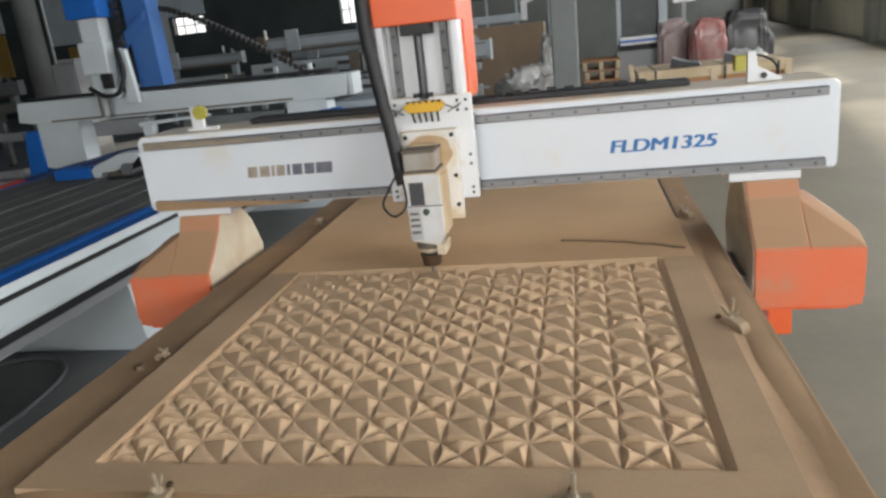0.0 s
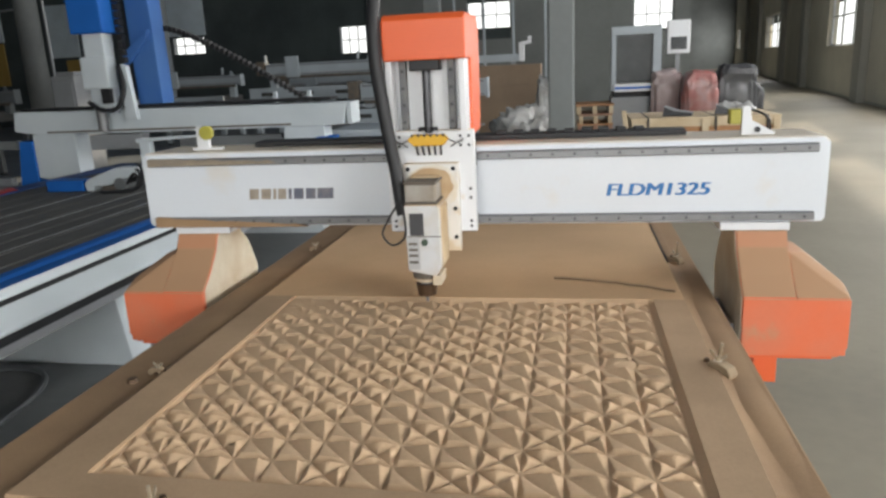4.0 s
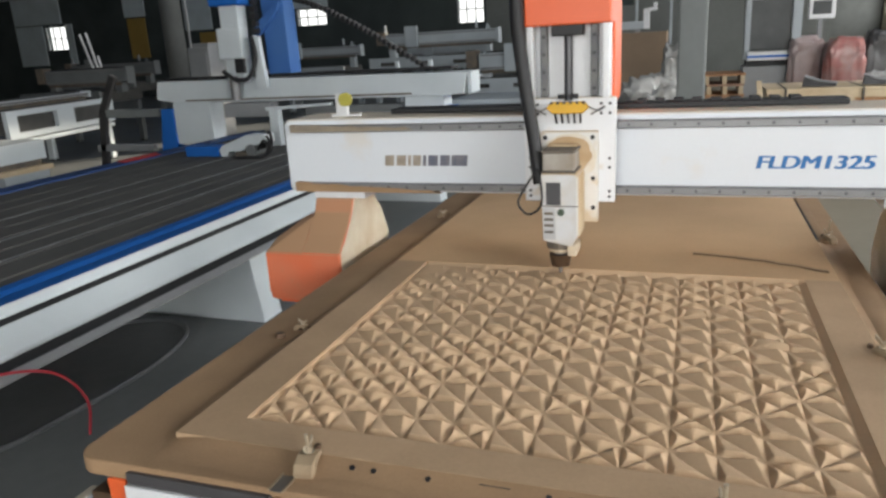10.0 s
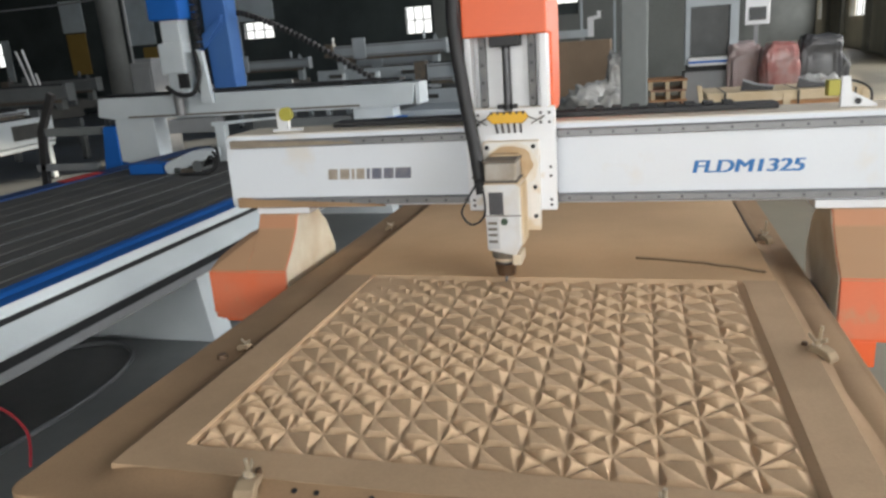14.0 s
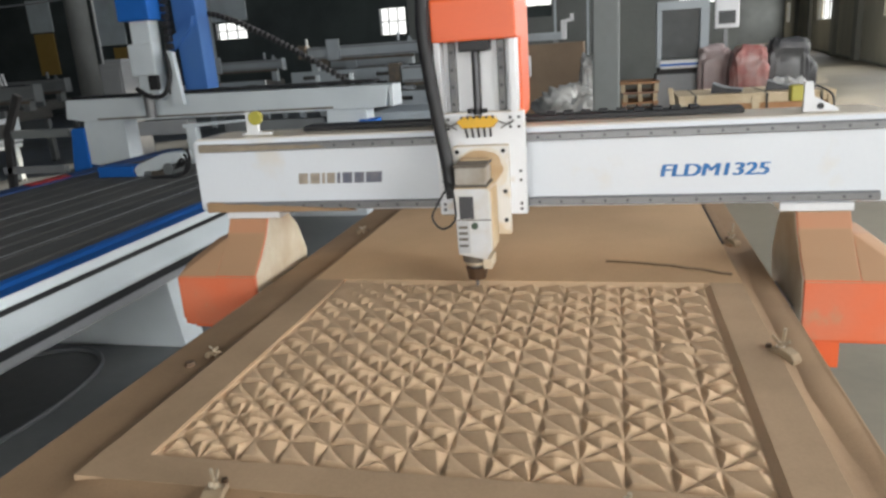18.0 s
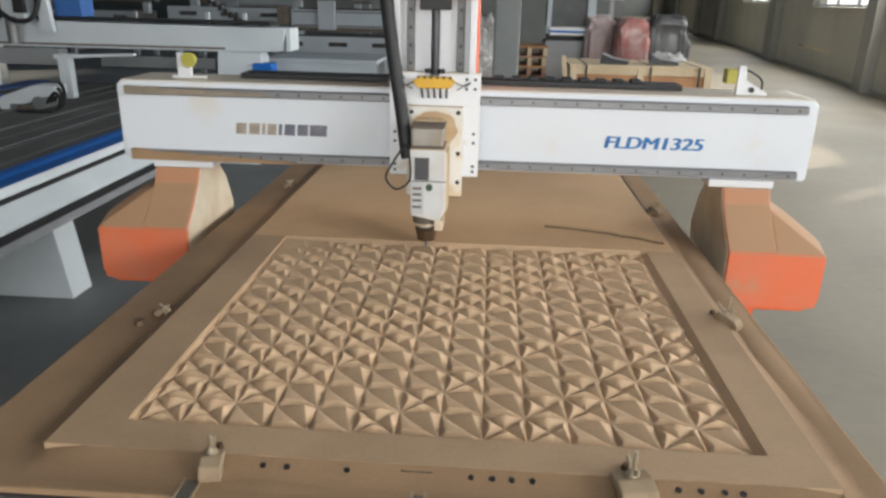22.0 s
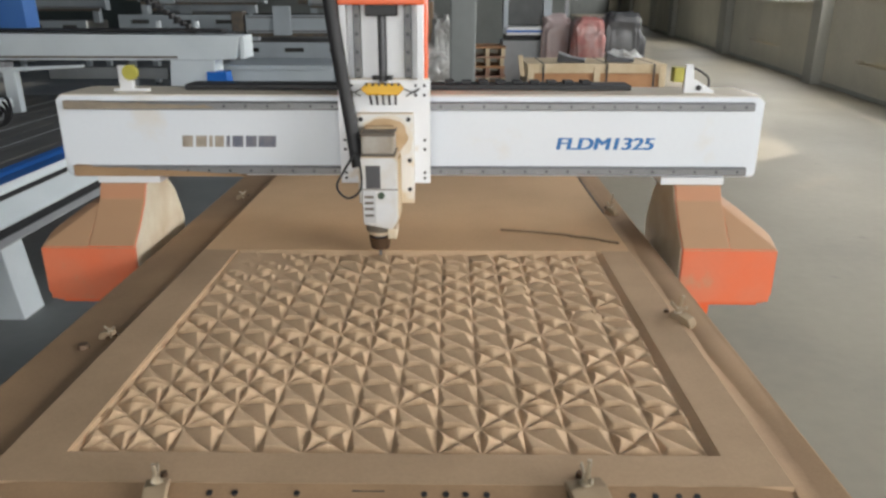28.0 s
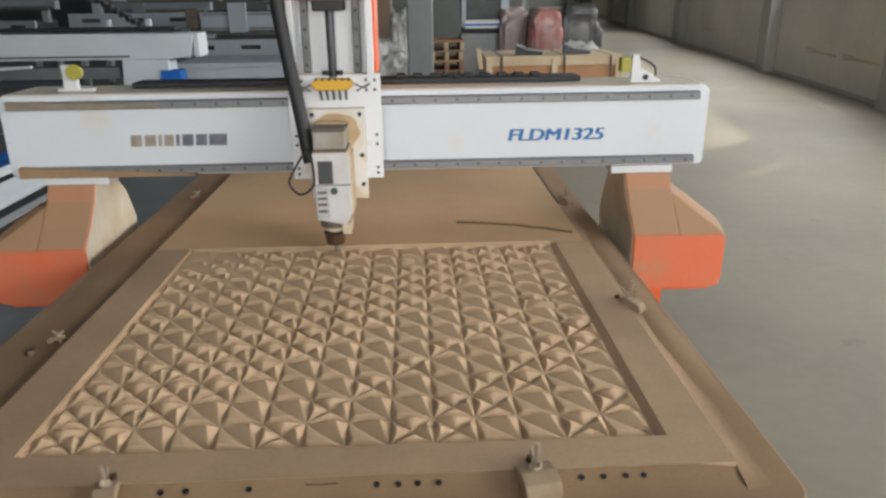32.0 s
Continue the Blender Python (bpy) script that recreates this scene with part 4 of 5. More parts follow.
# ---- clamps ----
def clamp(x, y, yaw, label, tall=0.06, size=1.0, broad=0.014, tilt=0.15):
    base = thing("clamp", (0, 0, 0), label, "clamp", "clamps round the board")
    m = pose(x, y, 0.8365 * (1 - size), 0, 0, yaw) @ Matrix.Scale(size, 4)
    side = [(-0.016, 0.8525), (-0.014, 0.862), (0.012, 0.866), (0.032, 0.860), (0.040, 0.848), (0.038, 0.8368), (0.020, 0.8368), (0.014, 0.850)]
    part("clamp_block", prism(side, -broad, broad, "y", 0.003), M_TAN, base)
    part("bolt", rod((0, 0, 0.8365), (tall * tilt, 0, 0.864 + tall), 0.0032, n=10), M_BRASS, base)
    part("washer", rod((0, 0, 0.864), (0, 0, 0.866), 0.009, n=16), M_BRASS, base)
    part("spare_nut", rod((-0.03, 0.004, 0.8528), (-0.03, 0.004, 0.860), 0.0065, 0.005, n=8), M_BROWN_STEEL, base)
    part("wing_nut", join(rod((0, 0, 0.866), (0, 0, 0.875), 0.006, n=12), prism([(0.004, 0.867), (0.02, 0.877), (0.019, 0.886), (0.005, 0.876)], -0.0015, 0.0015, "y"), prism([(-0.004, 0.867), (-0.02, 0.877), (-0.019, 0.886), (-0.005, 0.876)], -0.0015, 0.0015, "y")), M_BRASS, base)
    for o in list(base.children):
        o.matrix_parent_inverse = Matrix()
    base.matrix_world = m
    return base


clamp(-0.298, -1.165, -80, "dusty wooden hold-down clamp with a bright wing nut", 0.036, 0.95, 0.017)
clamp(0.312, -1.164, -78, "broad dusty hold-down clamp turned along the board edge", 0.042, 1.05, 0.026)
clamp(0.618, -0.572, -48, "dusty wooden hold-down clamp with a leaning bolt", 0.042, 1.0, 0.013, 0.2)
clamp(-0.594, -0.66, 175, "small dusty clamp with a bright bolt head", 0.004, 0.6)
clamp(0.648, 0.28, -60, "dusty wooden hold-down clamp on the far table edge", 0.06, 0.8)
clamp(-0.62, 0.45, 200, "dusty wooden hold-down clamp on the far table edge", 0.004, 0.6)
knot = thing("loose_bolt", (-0.632, -0.703, 0.8365), "dark bolt head lying in dust beside the clamp", "bolt")
part("bolt_head", rod((-0.632, -0.703, 0.836), (-0.632, -0.703, 0.845), 0.013, 0.01, n=8), M_BROWN_STEEL, knot)

# ---- flatbed machine ----
lm = thing("flatbed_machine", (-3.2, 2, 0), "low white and blue flatbed machine with a dark slotted bed", "cnc machine")
A, B = -1.6, 5.2
part("bed", box(-4.42, -2.41, A, B, 0.50, 0.588), M_BED, lm, "dark grey slotted bed")
for k in range(9):
    x = -4.30 + 0.225 * k
    part("bed_strip", box(x, x + 0.205, A + 0.01, B - 0.01, 0.588, 0.597, 0.002), M_BED, lm)
for x in (-2.78, -3.14, -3.60):
    part("slot_line", box(x - 0.006, x + 0.006, A + 0.01, B - 0.3, 0.5975, 0.5985), M_ALU, lm, "bright slot edge")
part("blue_edge", prism([(-2.41, 0.50), (-2.41, 0.602), (-2.34, 0.606), (-2.30, 0.598), (-2.24, 0.606), (-2.165, 0.612), (-2.165, 0.50)], A, B, "y"), M_BLUE, lm, "blue painted bed edge")
part("blue_edge", box(-4.62, -4.425, A, B, 0.50, 0.60, 0.004), M_BLUE_SHADE, lm, "blue bed edge, coloured navy for the dimmer far side")
part("top_strip", prism([(-2.163, 0.50), (-2.163, 0.615), (-2.15, 0.617), (-2.128, 0.588), (-2.128, 0.50)], A, B, "y", 0.002), M_LM, lm)
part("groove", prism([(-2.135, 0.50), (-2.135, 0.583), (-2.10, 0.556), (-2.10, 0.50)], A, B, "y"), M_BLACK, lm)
part("side_rail", prism([(-2.10, 0.45), (-2.10, 0.562), (-2.09, 0.566), (-2.006, 0.489), (-2.006, 0.48), (-2.02, 0.45)], A, B, "y", 0.002), M_LM, lm, "white painted side rail")
# Black filler: the shade in the gap below the rail, put into colour.
part("under_gap_shade", prism([(-2.04, 0.43), (-2.04, 0.47), (-2.012, 0.472), (-1.975, 0.447), (-1.975, 0.43)], A, B, "y"), M_BLACK, lm)
part("lower_lip", prism([(-1.975, 0.425), (-1.975, 0.446), (-1.965, 0.447), (-1.94, 0.428), (-1.94, 0.42)], A, B, "y"), M_HOSE, lm)
part("bed_box", box(-4.5, -2.05, A + 0.1, B - 0.1, 0.40, 0.50), M_DARK_DUSTY, lm)
for y in (1.2, 4.3):
    part("pedestal", prism([(-3.0, 0.0), (-1.985, 0.0), (-2.045, 0.43), (-2.95, 0.43)], y, y + 0.18, "y", 0.006), M_LM, lm, "white welded pedestal")
    part("pedestal", prism([(-4.5, 0.0), (-3.6, 0.0), (-3.65, 0.43), (-4.45, 0.43)], y, y + 0.18, "y", 0.006), M_LM, lm, "white welded pedestal")
part("marker", prism([(-4.60, 3.05), (-4.47, 3.0), (-4.45, 3.45), (-4.60, 3.55)], 0.601, 0.607, "z"), M_RED, lm, "red plastic guard")
# its gantry
YG = 4.5
lm_beam = part("gantry_beam", prism([(-5.28, 1.03), (-5.25, 1.22), (-1.76, 1.20), (-1.74, 1.185), (-1.78, 1.0), (-2.0, 0.985), (-5.0, 0.985)], YG, YG + 0.3, "y", 0.01), M_LM, lm, "long white gantry beam")
part("beam_cap", box(-1.745, -1.70, YG + 0.01, YG + 0.29, 1.0, 1.20, 0.008), M_LM, lm_beam)
part("beam_cover", box(-5.2, -1.9, YG + 0.04, YG + 0.26, 1.222, 1.25, 0.006), M_BLACK, lm_beam, "black bellows cover")
part("beam_line", box(-4.9, -2.3, YG - 0.006, YG + 0.002, 1.005, 1.022), M_DARK_DUSTY, lm_beam)
part("gantry_leg", prism([(-5.1, 0.55), (-4.62, 0.47), (-4.62, 0.99), (-5.1, 0.99)], YG + 0.02, YG + 0.25, "y", 0.008), M_LM, lm)
part("gantry_leg", prism([(-5.32, 0.45), (-5.1, 0.45), (-5.1, 0.93), (-5.25, 0.93)], YG, YG + 0.3, "y", 0.008), M_BLUE, lm, "blue side cover")
part("gantry_leg", prism([(-2.42, 0.50), (-1.98, 0.50), (-1.98, 0.99), (-2.38, 0.99)], YG + 0.02, YG + 0.25, "y", 0.008), M_LM, lm)
part("blue_foot", prism([(-2.05, 0.60), (-1.85, 0.60), (-1.88, 0.89), (-2.05, 0.89)], YG - 0.03, YG + 0.15, "y", 0.006), M_BLUE, lm)
part("tray", box(-4.40, -3.83, YG - 0.06, YG + 0.1, 0.83, 0.975, 0.01), M_HOSE, lm, "grey tray under the beam")
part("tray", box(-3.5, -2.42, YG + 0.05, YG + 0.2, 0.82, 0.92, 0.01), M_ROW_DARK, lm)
part("tray_post", box(-3.57, -3.47, 3.98, 4.06, 0.60, 0.95, 0.006), M_LM, lm)
part("feed_block", box(-4.06, -3.71, 3.32, 3.5, 0.60, 0.69, 0.008), M_BLUE, lm, "blue feed block")
part("feed_bracket", prism([(-3.70, 0.66), (-3.66, 0.70), (-3.40, 0.79), (-3.22, 0.79), (-3.22, 0.72), (-3.34, 0.70), (-3.48, 0.645), (-3.60, 0.645), (-3.62, 0.60), (-3.68, 0.60)], 3.32, 3.48, "y", 0.006), M_LM, lm, "white angled feed bracket")
part("feed_motor", rod((-3.36, 3.30, 0.66), (-3.36, 3.48, 0.66), 0.05, n=18), M_ROW_DARK, lm)
part("motor_flange", box(-3.55, -3.42, 3.33, 3.46, 0.60, 0.64, 0.006), M_DARK_DUSTY, lm)
for a in range(3):
    part("cable", tube([(-3.30, 3.32 + 0.05 * a, 0.66), (-3.22, 3.30 + 0.05 * a, 0.74 + 0.03 * a), (-3.17 + 0.02 * a, 3.28, 0.70), (-3.20, 3.26, 0.62), (-3.3 - 0.06 * a, 3.22, 0.607), (-3.5, 3.25, 0.607)], 0.012, 8), M_BLACK, lm)
part("feed_arm", prism([(-3.6, 0.93), (-2.9, 0.97), (-2.9, 0.99), (-3.6, 0.965)], 3.98, 4.03, "y", 0.004), M_LM, lm)
# lifting head
part("head_plate", box(-4.30, -4.02, YG - 0.16, YG - 0.01, 1.42, 1.72, 0.02), M_LM, lm, "white tool head")
part("head_column", box(-4.26, -4.05, YG - 0.12, YG + 0.05, 1.18, 2.0, 0.01), M_LM, lm)
part("head_cap", box(-4.32, -3.98, YG - 0.2, YG + 0.1, 1.93, 2.4, 0.015), M_BLUE, lm, "blue hood of the tool head")
part("head_window", box(-4.12, -4.02, YG - 0.165, YG - 0.12, 1.28, 1.42, 0.005), M_BLACK, lm)
part("spindle", rod((-4.18, YG - 0.12, 1.02), (-4.18, YG - 0.12, 1.25), 0.05, n=18), M_STEEL, lm)
part("head_arm", prism([(-3.94, 1.12), (-3.82, 1.12), (-3.86, 1.62), (-3.92, 1.64)], YG - 0.1, YG - 0.04, "y", 0.004), M_LM, lm)
part("blue_column", prism([(-3.90, 1.252), (-3.645, 1.252), (-3.665, 2.6), (-3.92, 2.6)], YG + 0.1, YG + 0.32, "y", 0.01), M_BLUE_SOFT, lm, "tall blue sheet column")
part("blue_arm", prism([(-3.97, 1.60), (-3.70, 1.86), (-3.67, 1.95), (-3.97, 1.74)], YG + 0.04, YG + 0.1, "y", 0.006), M_BLUE_SOFT, lm)
for k in range(17):
    z = 1.30 + 0.07 * k
    part("chain_link", box(-3.965, -3.91, YG - 0.02, YG + 0.05, z, z + 0.058, 0.006), M_BLACK, lm)
for k in range(30):
    t = k / 29
    x, z = -3.55 + 1.35 * t, 1.93 - 0.72 * t ** 1.25
    part("chain_link", box(x, x + 0.04, YG + 0.12, YG + 0.2, z, z + 0.05, 0.006), M_BLACK, lm)
part("hose", tube([(-4.25, YG - 0.18, 1.30), (-4.1, YG - 0.2, 1.22), (-3.95, YG - 0.18, 1.24), (-3.88, YG - 0.15, 1.42), (-3.92, YG - 0.12, 1.62)], 0.022, 10), M_BLACK, lm)
for x in (-2.55, -2.2):
    part("sensor_post", box(x - 0.02, x + 0.02, YG + 0.28, YG + 0.31, 1.20, 1.31, 0.004), M_LM, lm)


# ---- hoses on the floor ----
def hose(points, r, mat, name, label):
    o = tagged(mesh_object(name, tube(points, r, 12, 10), mat), label, "hose")
    return o


hose([(-2.9, -0.9, 0.0145), (-2.35, -0.35, 0.0145), (-2.24, 0.1, 0.0145), (-2.22, 0.55, 0.0145), (-2.33, 0.95, 0.0145), (-2.6, 1.1, 0.0145), (-3.0, 0.9, 0.0145)], 0.0135, M_HOSE_DARK, "air_hose", "grey plastic hose curled on the floor")
hose([(-2.07, -0.55, 0.436), (-1.96, -0.42, 0.46), (-1.87, -0.28, 0.41), (-1.835, -0.2, 0.27), (-1.855, -0.2, 0.12)], 0.0055, M_RED_HOSE, "red_hose", "thin red air hose hanging from the machine edge")
hose([(-1.5, -0.95, 0.013), (-1.1, -0.85, 0.013), (-0.85, -1.0, 0.013), (-0.75, -1.3, 0.013)], 0.012, M_BLACK, "floor_cable", "black cable lying on the floor")


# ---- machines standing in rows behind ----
def row_router(x0, x1, y, yaw, label, beam=(1.10, 1.28), bed=(0.74, 0.96), low=(0.50, 0.72), posts=True, slots=3, rim=0.35, mat=M_WHITE_DIM, bare=False):
    """A spare router seen from its side: slotted bed plate, lower rail, legs and a raised beam."""
    m = thing("spare_router", (0, 0, 0), label, "cnc machine", "spare routers in rows")
    w = x1 - x0
    n = slots
    bm = bmesh.new()
    h = bed[1] - bed[0]
    add_box(bm, -w / 2, w / 2, 0, 0.06, bed[0], bed[0] + h * rim)
    add_box(bm, -w / 2, w / 2, 0, 0.06, bed[1] - h * rim, bed[1])
    for k in range(n + 1):
        x = -w / 2 + w * k / n
        add_box(bm, max(-w / 2, x - 0.4 * rim * w / n * 2), min(w / 2, x + 0.4 * rim * w / n * 2), 0, 0.06, bed[0] + h * rim, bed[1] - h * rim)
    part("bed_side", bm, mat, m, "white slotted bed plate")
    part("bed_core", box(-w / 2 + 0.05, w / 2 - 0.05, 0.08, 1.2, bed[0] + 0.05, bed[1] - 0.02, 0.01), M_BED, m)
    part("low_rail", box(-w / 2, w / 2, 0.02, 0.14, low[0], low[1], 0.01), mat, m)
    for x in (-w / 2 + 0.1, w / 2 - 0.1):
        for yy in (0.1, 1.1):
            part("leg", box(x - 0.05, x + 0.05, yy - 0.05, yy + 0.05, 0, low[0] + 0.06, 0.006), mat, m)
    part("beam", box(-w / 2 + 0.15, w / 2 + 0.2, 0.5, 0.7, beam[0], beam[1], 0.01), mat, m, "white gantry beam")
    part("chain_tray", box(-w / 2 + 0.25, w / 2 + 0.05, 0.54, 0.66, beam[1] + 0.0005, beam[1] + 0.022, 0.004), M_BLACK, m, "black cable chain tray")
    for z in (beam[0] + 0.025, beam[1] - 0.03):
        part("rail", box(-w / 2 + 0.18, w / 2 + 0.17, 0.488, 0.4995, z - 0.012, z + 0.012, 0.003), M_STEEL, m)
    if not bare:
        part("carriage", box(-w / 2 + 0.55, -w / 2 + 0.80, 0.44, 0.487, beam[0] - 0.03, beam[1] + 0.12, 0.006), mat, m)
    if not bare:
        part("end_bracket", prism([(w / 2 - 0.02, beam[1]), (w / 2 + 0.08, beam[1]), (w / 2 + 0.03, beam[1] + 0.09), (w / 2, beam[1] + 0.09)], 0.52, 0.54, "y", 0.003), mat, m)
    for k in range(4):
        yy = 0.22 + 0.24 * k
        part("bed_strip", box(-w / 2 + 0.06, w / 2 - 0.06, yy, yy + 0.2, bed[1] - 0.0195, bed[1] - 0.008, 0.003), M_BED, m)
    for x in (-w / 2 + 0.1, w / 2 - 0.1):
        for yy in (0.1, 1.1):
            part("foot", rod((x, yy, 0.004), (x, yy, 0.03), 0.07, 0.055, n=14), M_BLACK, m)
    part("beam_end", box(w / 2 + 0.2, w / 2 + 0.23, 0.49, 0.71, beam[0] - 0.03, beam[1] + 0.02, 0.005), mat, m)
    # Dark strip painting in the shade below the beam.
    part("beam_shade_strip", box(-w / 2 + 0.2, w / 2 + 0.1, 0.49, 0.5, beam[0] - 0.05, beam[0], 0.003), M_DARK_DUSTY, m)
    for x in (-w / 2 + 0.25, w / 2):
        part("riser", box(x - 0.06, x + 0.06, 0.52, 0.68, bed[1] - 0.05, beam[0], 0.006), mat, m)
    if posts:
        for x in (-w / 2 + 0.12, w / 2 - 0.2):
            part("sensor_post", box(x - 0.018, x + 0.018, 0.55, 0.6, beam[1], beam[1] + 0.16, 0.004), mat, m)
    part("motor", box(-w / 2 - 0.05, -w / 2 + 0.12, 0.5, 0.7, beam[0] + 0.02, beam[1] + 0.05, 0.01), M_DARK_DUSTY, m)
    m.matrix_world = pose((x0 + x1) / 2, y, 0, 0, 0, yaw)
    for o in list(m.children):
        o.matrix_parent_inverse = Matrix()
    return m


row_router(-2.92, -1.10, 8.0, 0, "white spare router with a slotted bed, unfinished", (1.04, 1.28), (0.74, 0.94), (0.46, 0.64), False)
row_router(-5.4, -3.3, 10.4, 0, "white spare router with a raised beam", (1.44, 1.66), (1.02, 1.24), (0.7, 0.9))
row_router(-9.15, -6.85, 5.85, 101, "white router frame with open side panels", (0.97, 1.02), (0.58, 0.93), (0.50, 0.56), False, 2, 0.2, M_LM, True)
row_router(-10.95, -9.3, 7.8, 4, "router with tall thin posts, coloured dark for the dim back", (1.10, 1.34), (0.72, 0.98), (0.4, 0.6), False, mat=M_ROW_DARK, bare=True)
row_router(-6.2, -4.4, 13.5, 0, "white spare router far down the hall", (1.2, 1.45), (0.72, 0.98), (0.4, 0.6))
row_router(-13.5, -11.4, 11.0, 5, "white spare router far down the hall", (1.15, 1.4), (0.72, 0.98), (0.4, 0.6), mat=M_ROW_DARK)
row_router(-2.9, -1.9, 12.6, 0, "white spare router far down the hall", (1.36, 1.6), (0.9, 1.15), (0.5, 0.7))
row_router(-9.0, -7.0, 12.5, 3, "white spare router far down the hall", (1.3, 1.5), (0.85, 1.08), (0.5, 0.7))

rods = thing("rod_rack", (-9.9, 8.4, 1.34), "pair of thin white rods standing on a router", "rods")
for x0, x1, dz in ((-9.85, -10.02, 0.60), (-9.74, -9.88, 0.62), (-9.66, -9.70, 0.22)):
    part("rod", rod((x0, 8.4, 1.34), (x1, 8.4, 1.34 + dz), 0.02, n=10), M_WHITE, rods)
kit = thing("machine_end_block", (-6.5, 3.5, 0), "white machine end block with a dark slot", "machine part")
part("block", box(-6.95, -6.34, 3.3, 3.9, 0.50, 0.70, 0.01), M_LM, kit)
part("slot", box(-6.93, -6.38, 3.34, 3.86, 0.44, 0.50), M_DARK_DUSTY, kit)
part("ledge", box(-6.97, -6.30, 3.27, 3.93, 0.385, 0.44, 0.006), M_PINE, kit)
part("foot_block", box(-6.62, -6.32, 3.32, 3.88, 0.0, 0.385, 0.008), M_WHITE_DIM, kit)
arm = thing("support_arm", (-6.4, 5.0, 0), "dark bent support arm beside the router frame", "support")
part("post", prism([(-6.44, 0.0), (-6.36, 0.0), (-6.22, 0.9), (-6.00, 1.28), (-6.07, 1.32), (-6.31, 0.9)], 4.7, 4.76, "y", 0.006), M_DARK_STEEL, arm)
part("cross_bar", box(-6.21, -5.45, 4.7, 4.78, 0.83, 0.92, 0.006), M_COLUMN, arm)
part("foot_beam", box(-6.42, -5.6, 4.7, 4.78, 0.44, 0.52, 0.006), M_HOSE, arm)
table = thing("trestle_table", (-1.5, 5.3, 0), "pale sheet table with sloping slats at its end", "table")
part("top", box(-2.10, -1.00, 5.0, 5.9, 0.86, 0.90, 0.006), M_WHITE_DIM, table)
part("apron", box(-2.08, -1.02, 5.02, 5.06, 0.71, 0.859, 0.004), M_WHITE_DIM, table)
for x in (-2.04, -1.08):
    for y in (5.04, 5.82):
        part("leg", box(x - 0.03, x + 0.03, y - 0.03 + 0.06, y + 0.03 + 0.06, 0.0, 0.859, 0.004), M_HOSE, table)
box2 = thing("grey_cabinet", (-7.3, 8.0, 0), "light grey sheet cabinet beside the column", "cabinet")
part("body", box(-7.5, -7.1, 8.0, 8.5, 0.0, 1.6, 0.015), M_HOSE, box2)
part("door", box(-7.46, -7.14, 7.985, 7.999, 0.1, 1.5, 0.004), M_HOSE, box2)
part("lid", box(-7.36, -7.05, 7.95, 8.45, 1.6, 1.66, 0.01), M_HOSE, box2)
box3 = thing("machine_cabinet", (-1.6, 9.5, 0), "grey machine cabinet with a white edge strip", "cabinet")
part("body", box(-1.76, -1.43, 9.5, 9.9, 0.0, 1.77, 0.012), M_COLUMN, box3)
part("edge_strip", box(-1.43, -1.39, 9.48, 9.52, 0.9, 1.79, 0.004), M_WHITE, box3)
part("panel", box(-2.02, -1.77, 9.55, 9.6, 1.42, 1.60, 0.006), M_HOSE, box3)
part("port", rod((-1.6, 9.498, 1.45), (-1.6, 9.492, 1.45), 0.035, n=14), M_BLACK, box3)
rack = thing("cross_beam_rack", (-1.0, 11.2, 0), "grey stand carrying a pale cross beam", "stand")
part("beam", box(-1.67, -0.58, 11.1, 11.25, 1.50, 1.63, 0.008), M_WHITE_DIM, rack)
part("bracket", prism([(-0.6, 1.5), (-0.5, 1.5), (-0.5, 1.78), (-0.38, 1.8), (-0.38, 1.92), (-0.44, 1.92), (-0.44, 1.85), (-0.6, 1.82)], 11.1, 11.16, "y", 0.004), M_WHITE, rack)
for x in (-1.5, -0.7):
    part("leg", box(x - 0.04, x + 0.04, 11.12, 11.2, 0, 1.50, 0.005), M_HOSE, rack)
carton = thing("carton", (-0.7, 10.3, 0), "large brown cardboard carton standing on the floor", "box")
part("body", box(-1.46, -0.18, 10.2, 10.7, 0.0, 1.45, 0.012), M_CARD, carton)
part("flap", box(-1.45, -0.19, 10.19, 10.2, 1.12, 1.44, 0.004), M_CARD, carton)
stand = thing("assembly_stand", (-0.95, 6.2, 0), "white welded frame end with brackets", "stand")
part("post", box(-0.86, -0.81, 6.2, 6.26, 0, 0.90, 0.006), M_WHITE_DIM, stand)
part("post", box(-1.16, -1.11, 6.2, 6.26, 0, 0.70, 0.006), M_WHITE_DIM, stand)
for k in range(3):
    z = 0.60 + 0.075 * k
    part("slat", prism([(-1.22, z), (-0.87, z + 0.15), (-0.87, z + 0.185), (-1.22, z + 0.035)], 6.16, 6.2, "y", 0.003), M_WHITE_DIM, stand)
part("clip", box(-0.79, -0.735, 6.2, 6.26, 0.66, 0.86, 0.006), M_HOSE, stand)
part("clip_bar", box(-0.81, -0.66, 6.21, 6.24, 0.80, 0.83, 0.004), M_HOSE, stand)


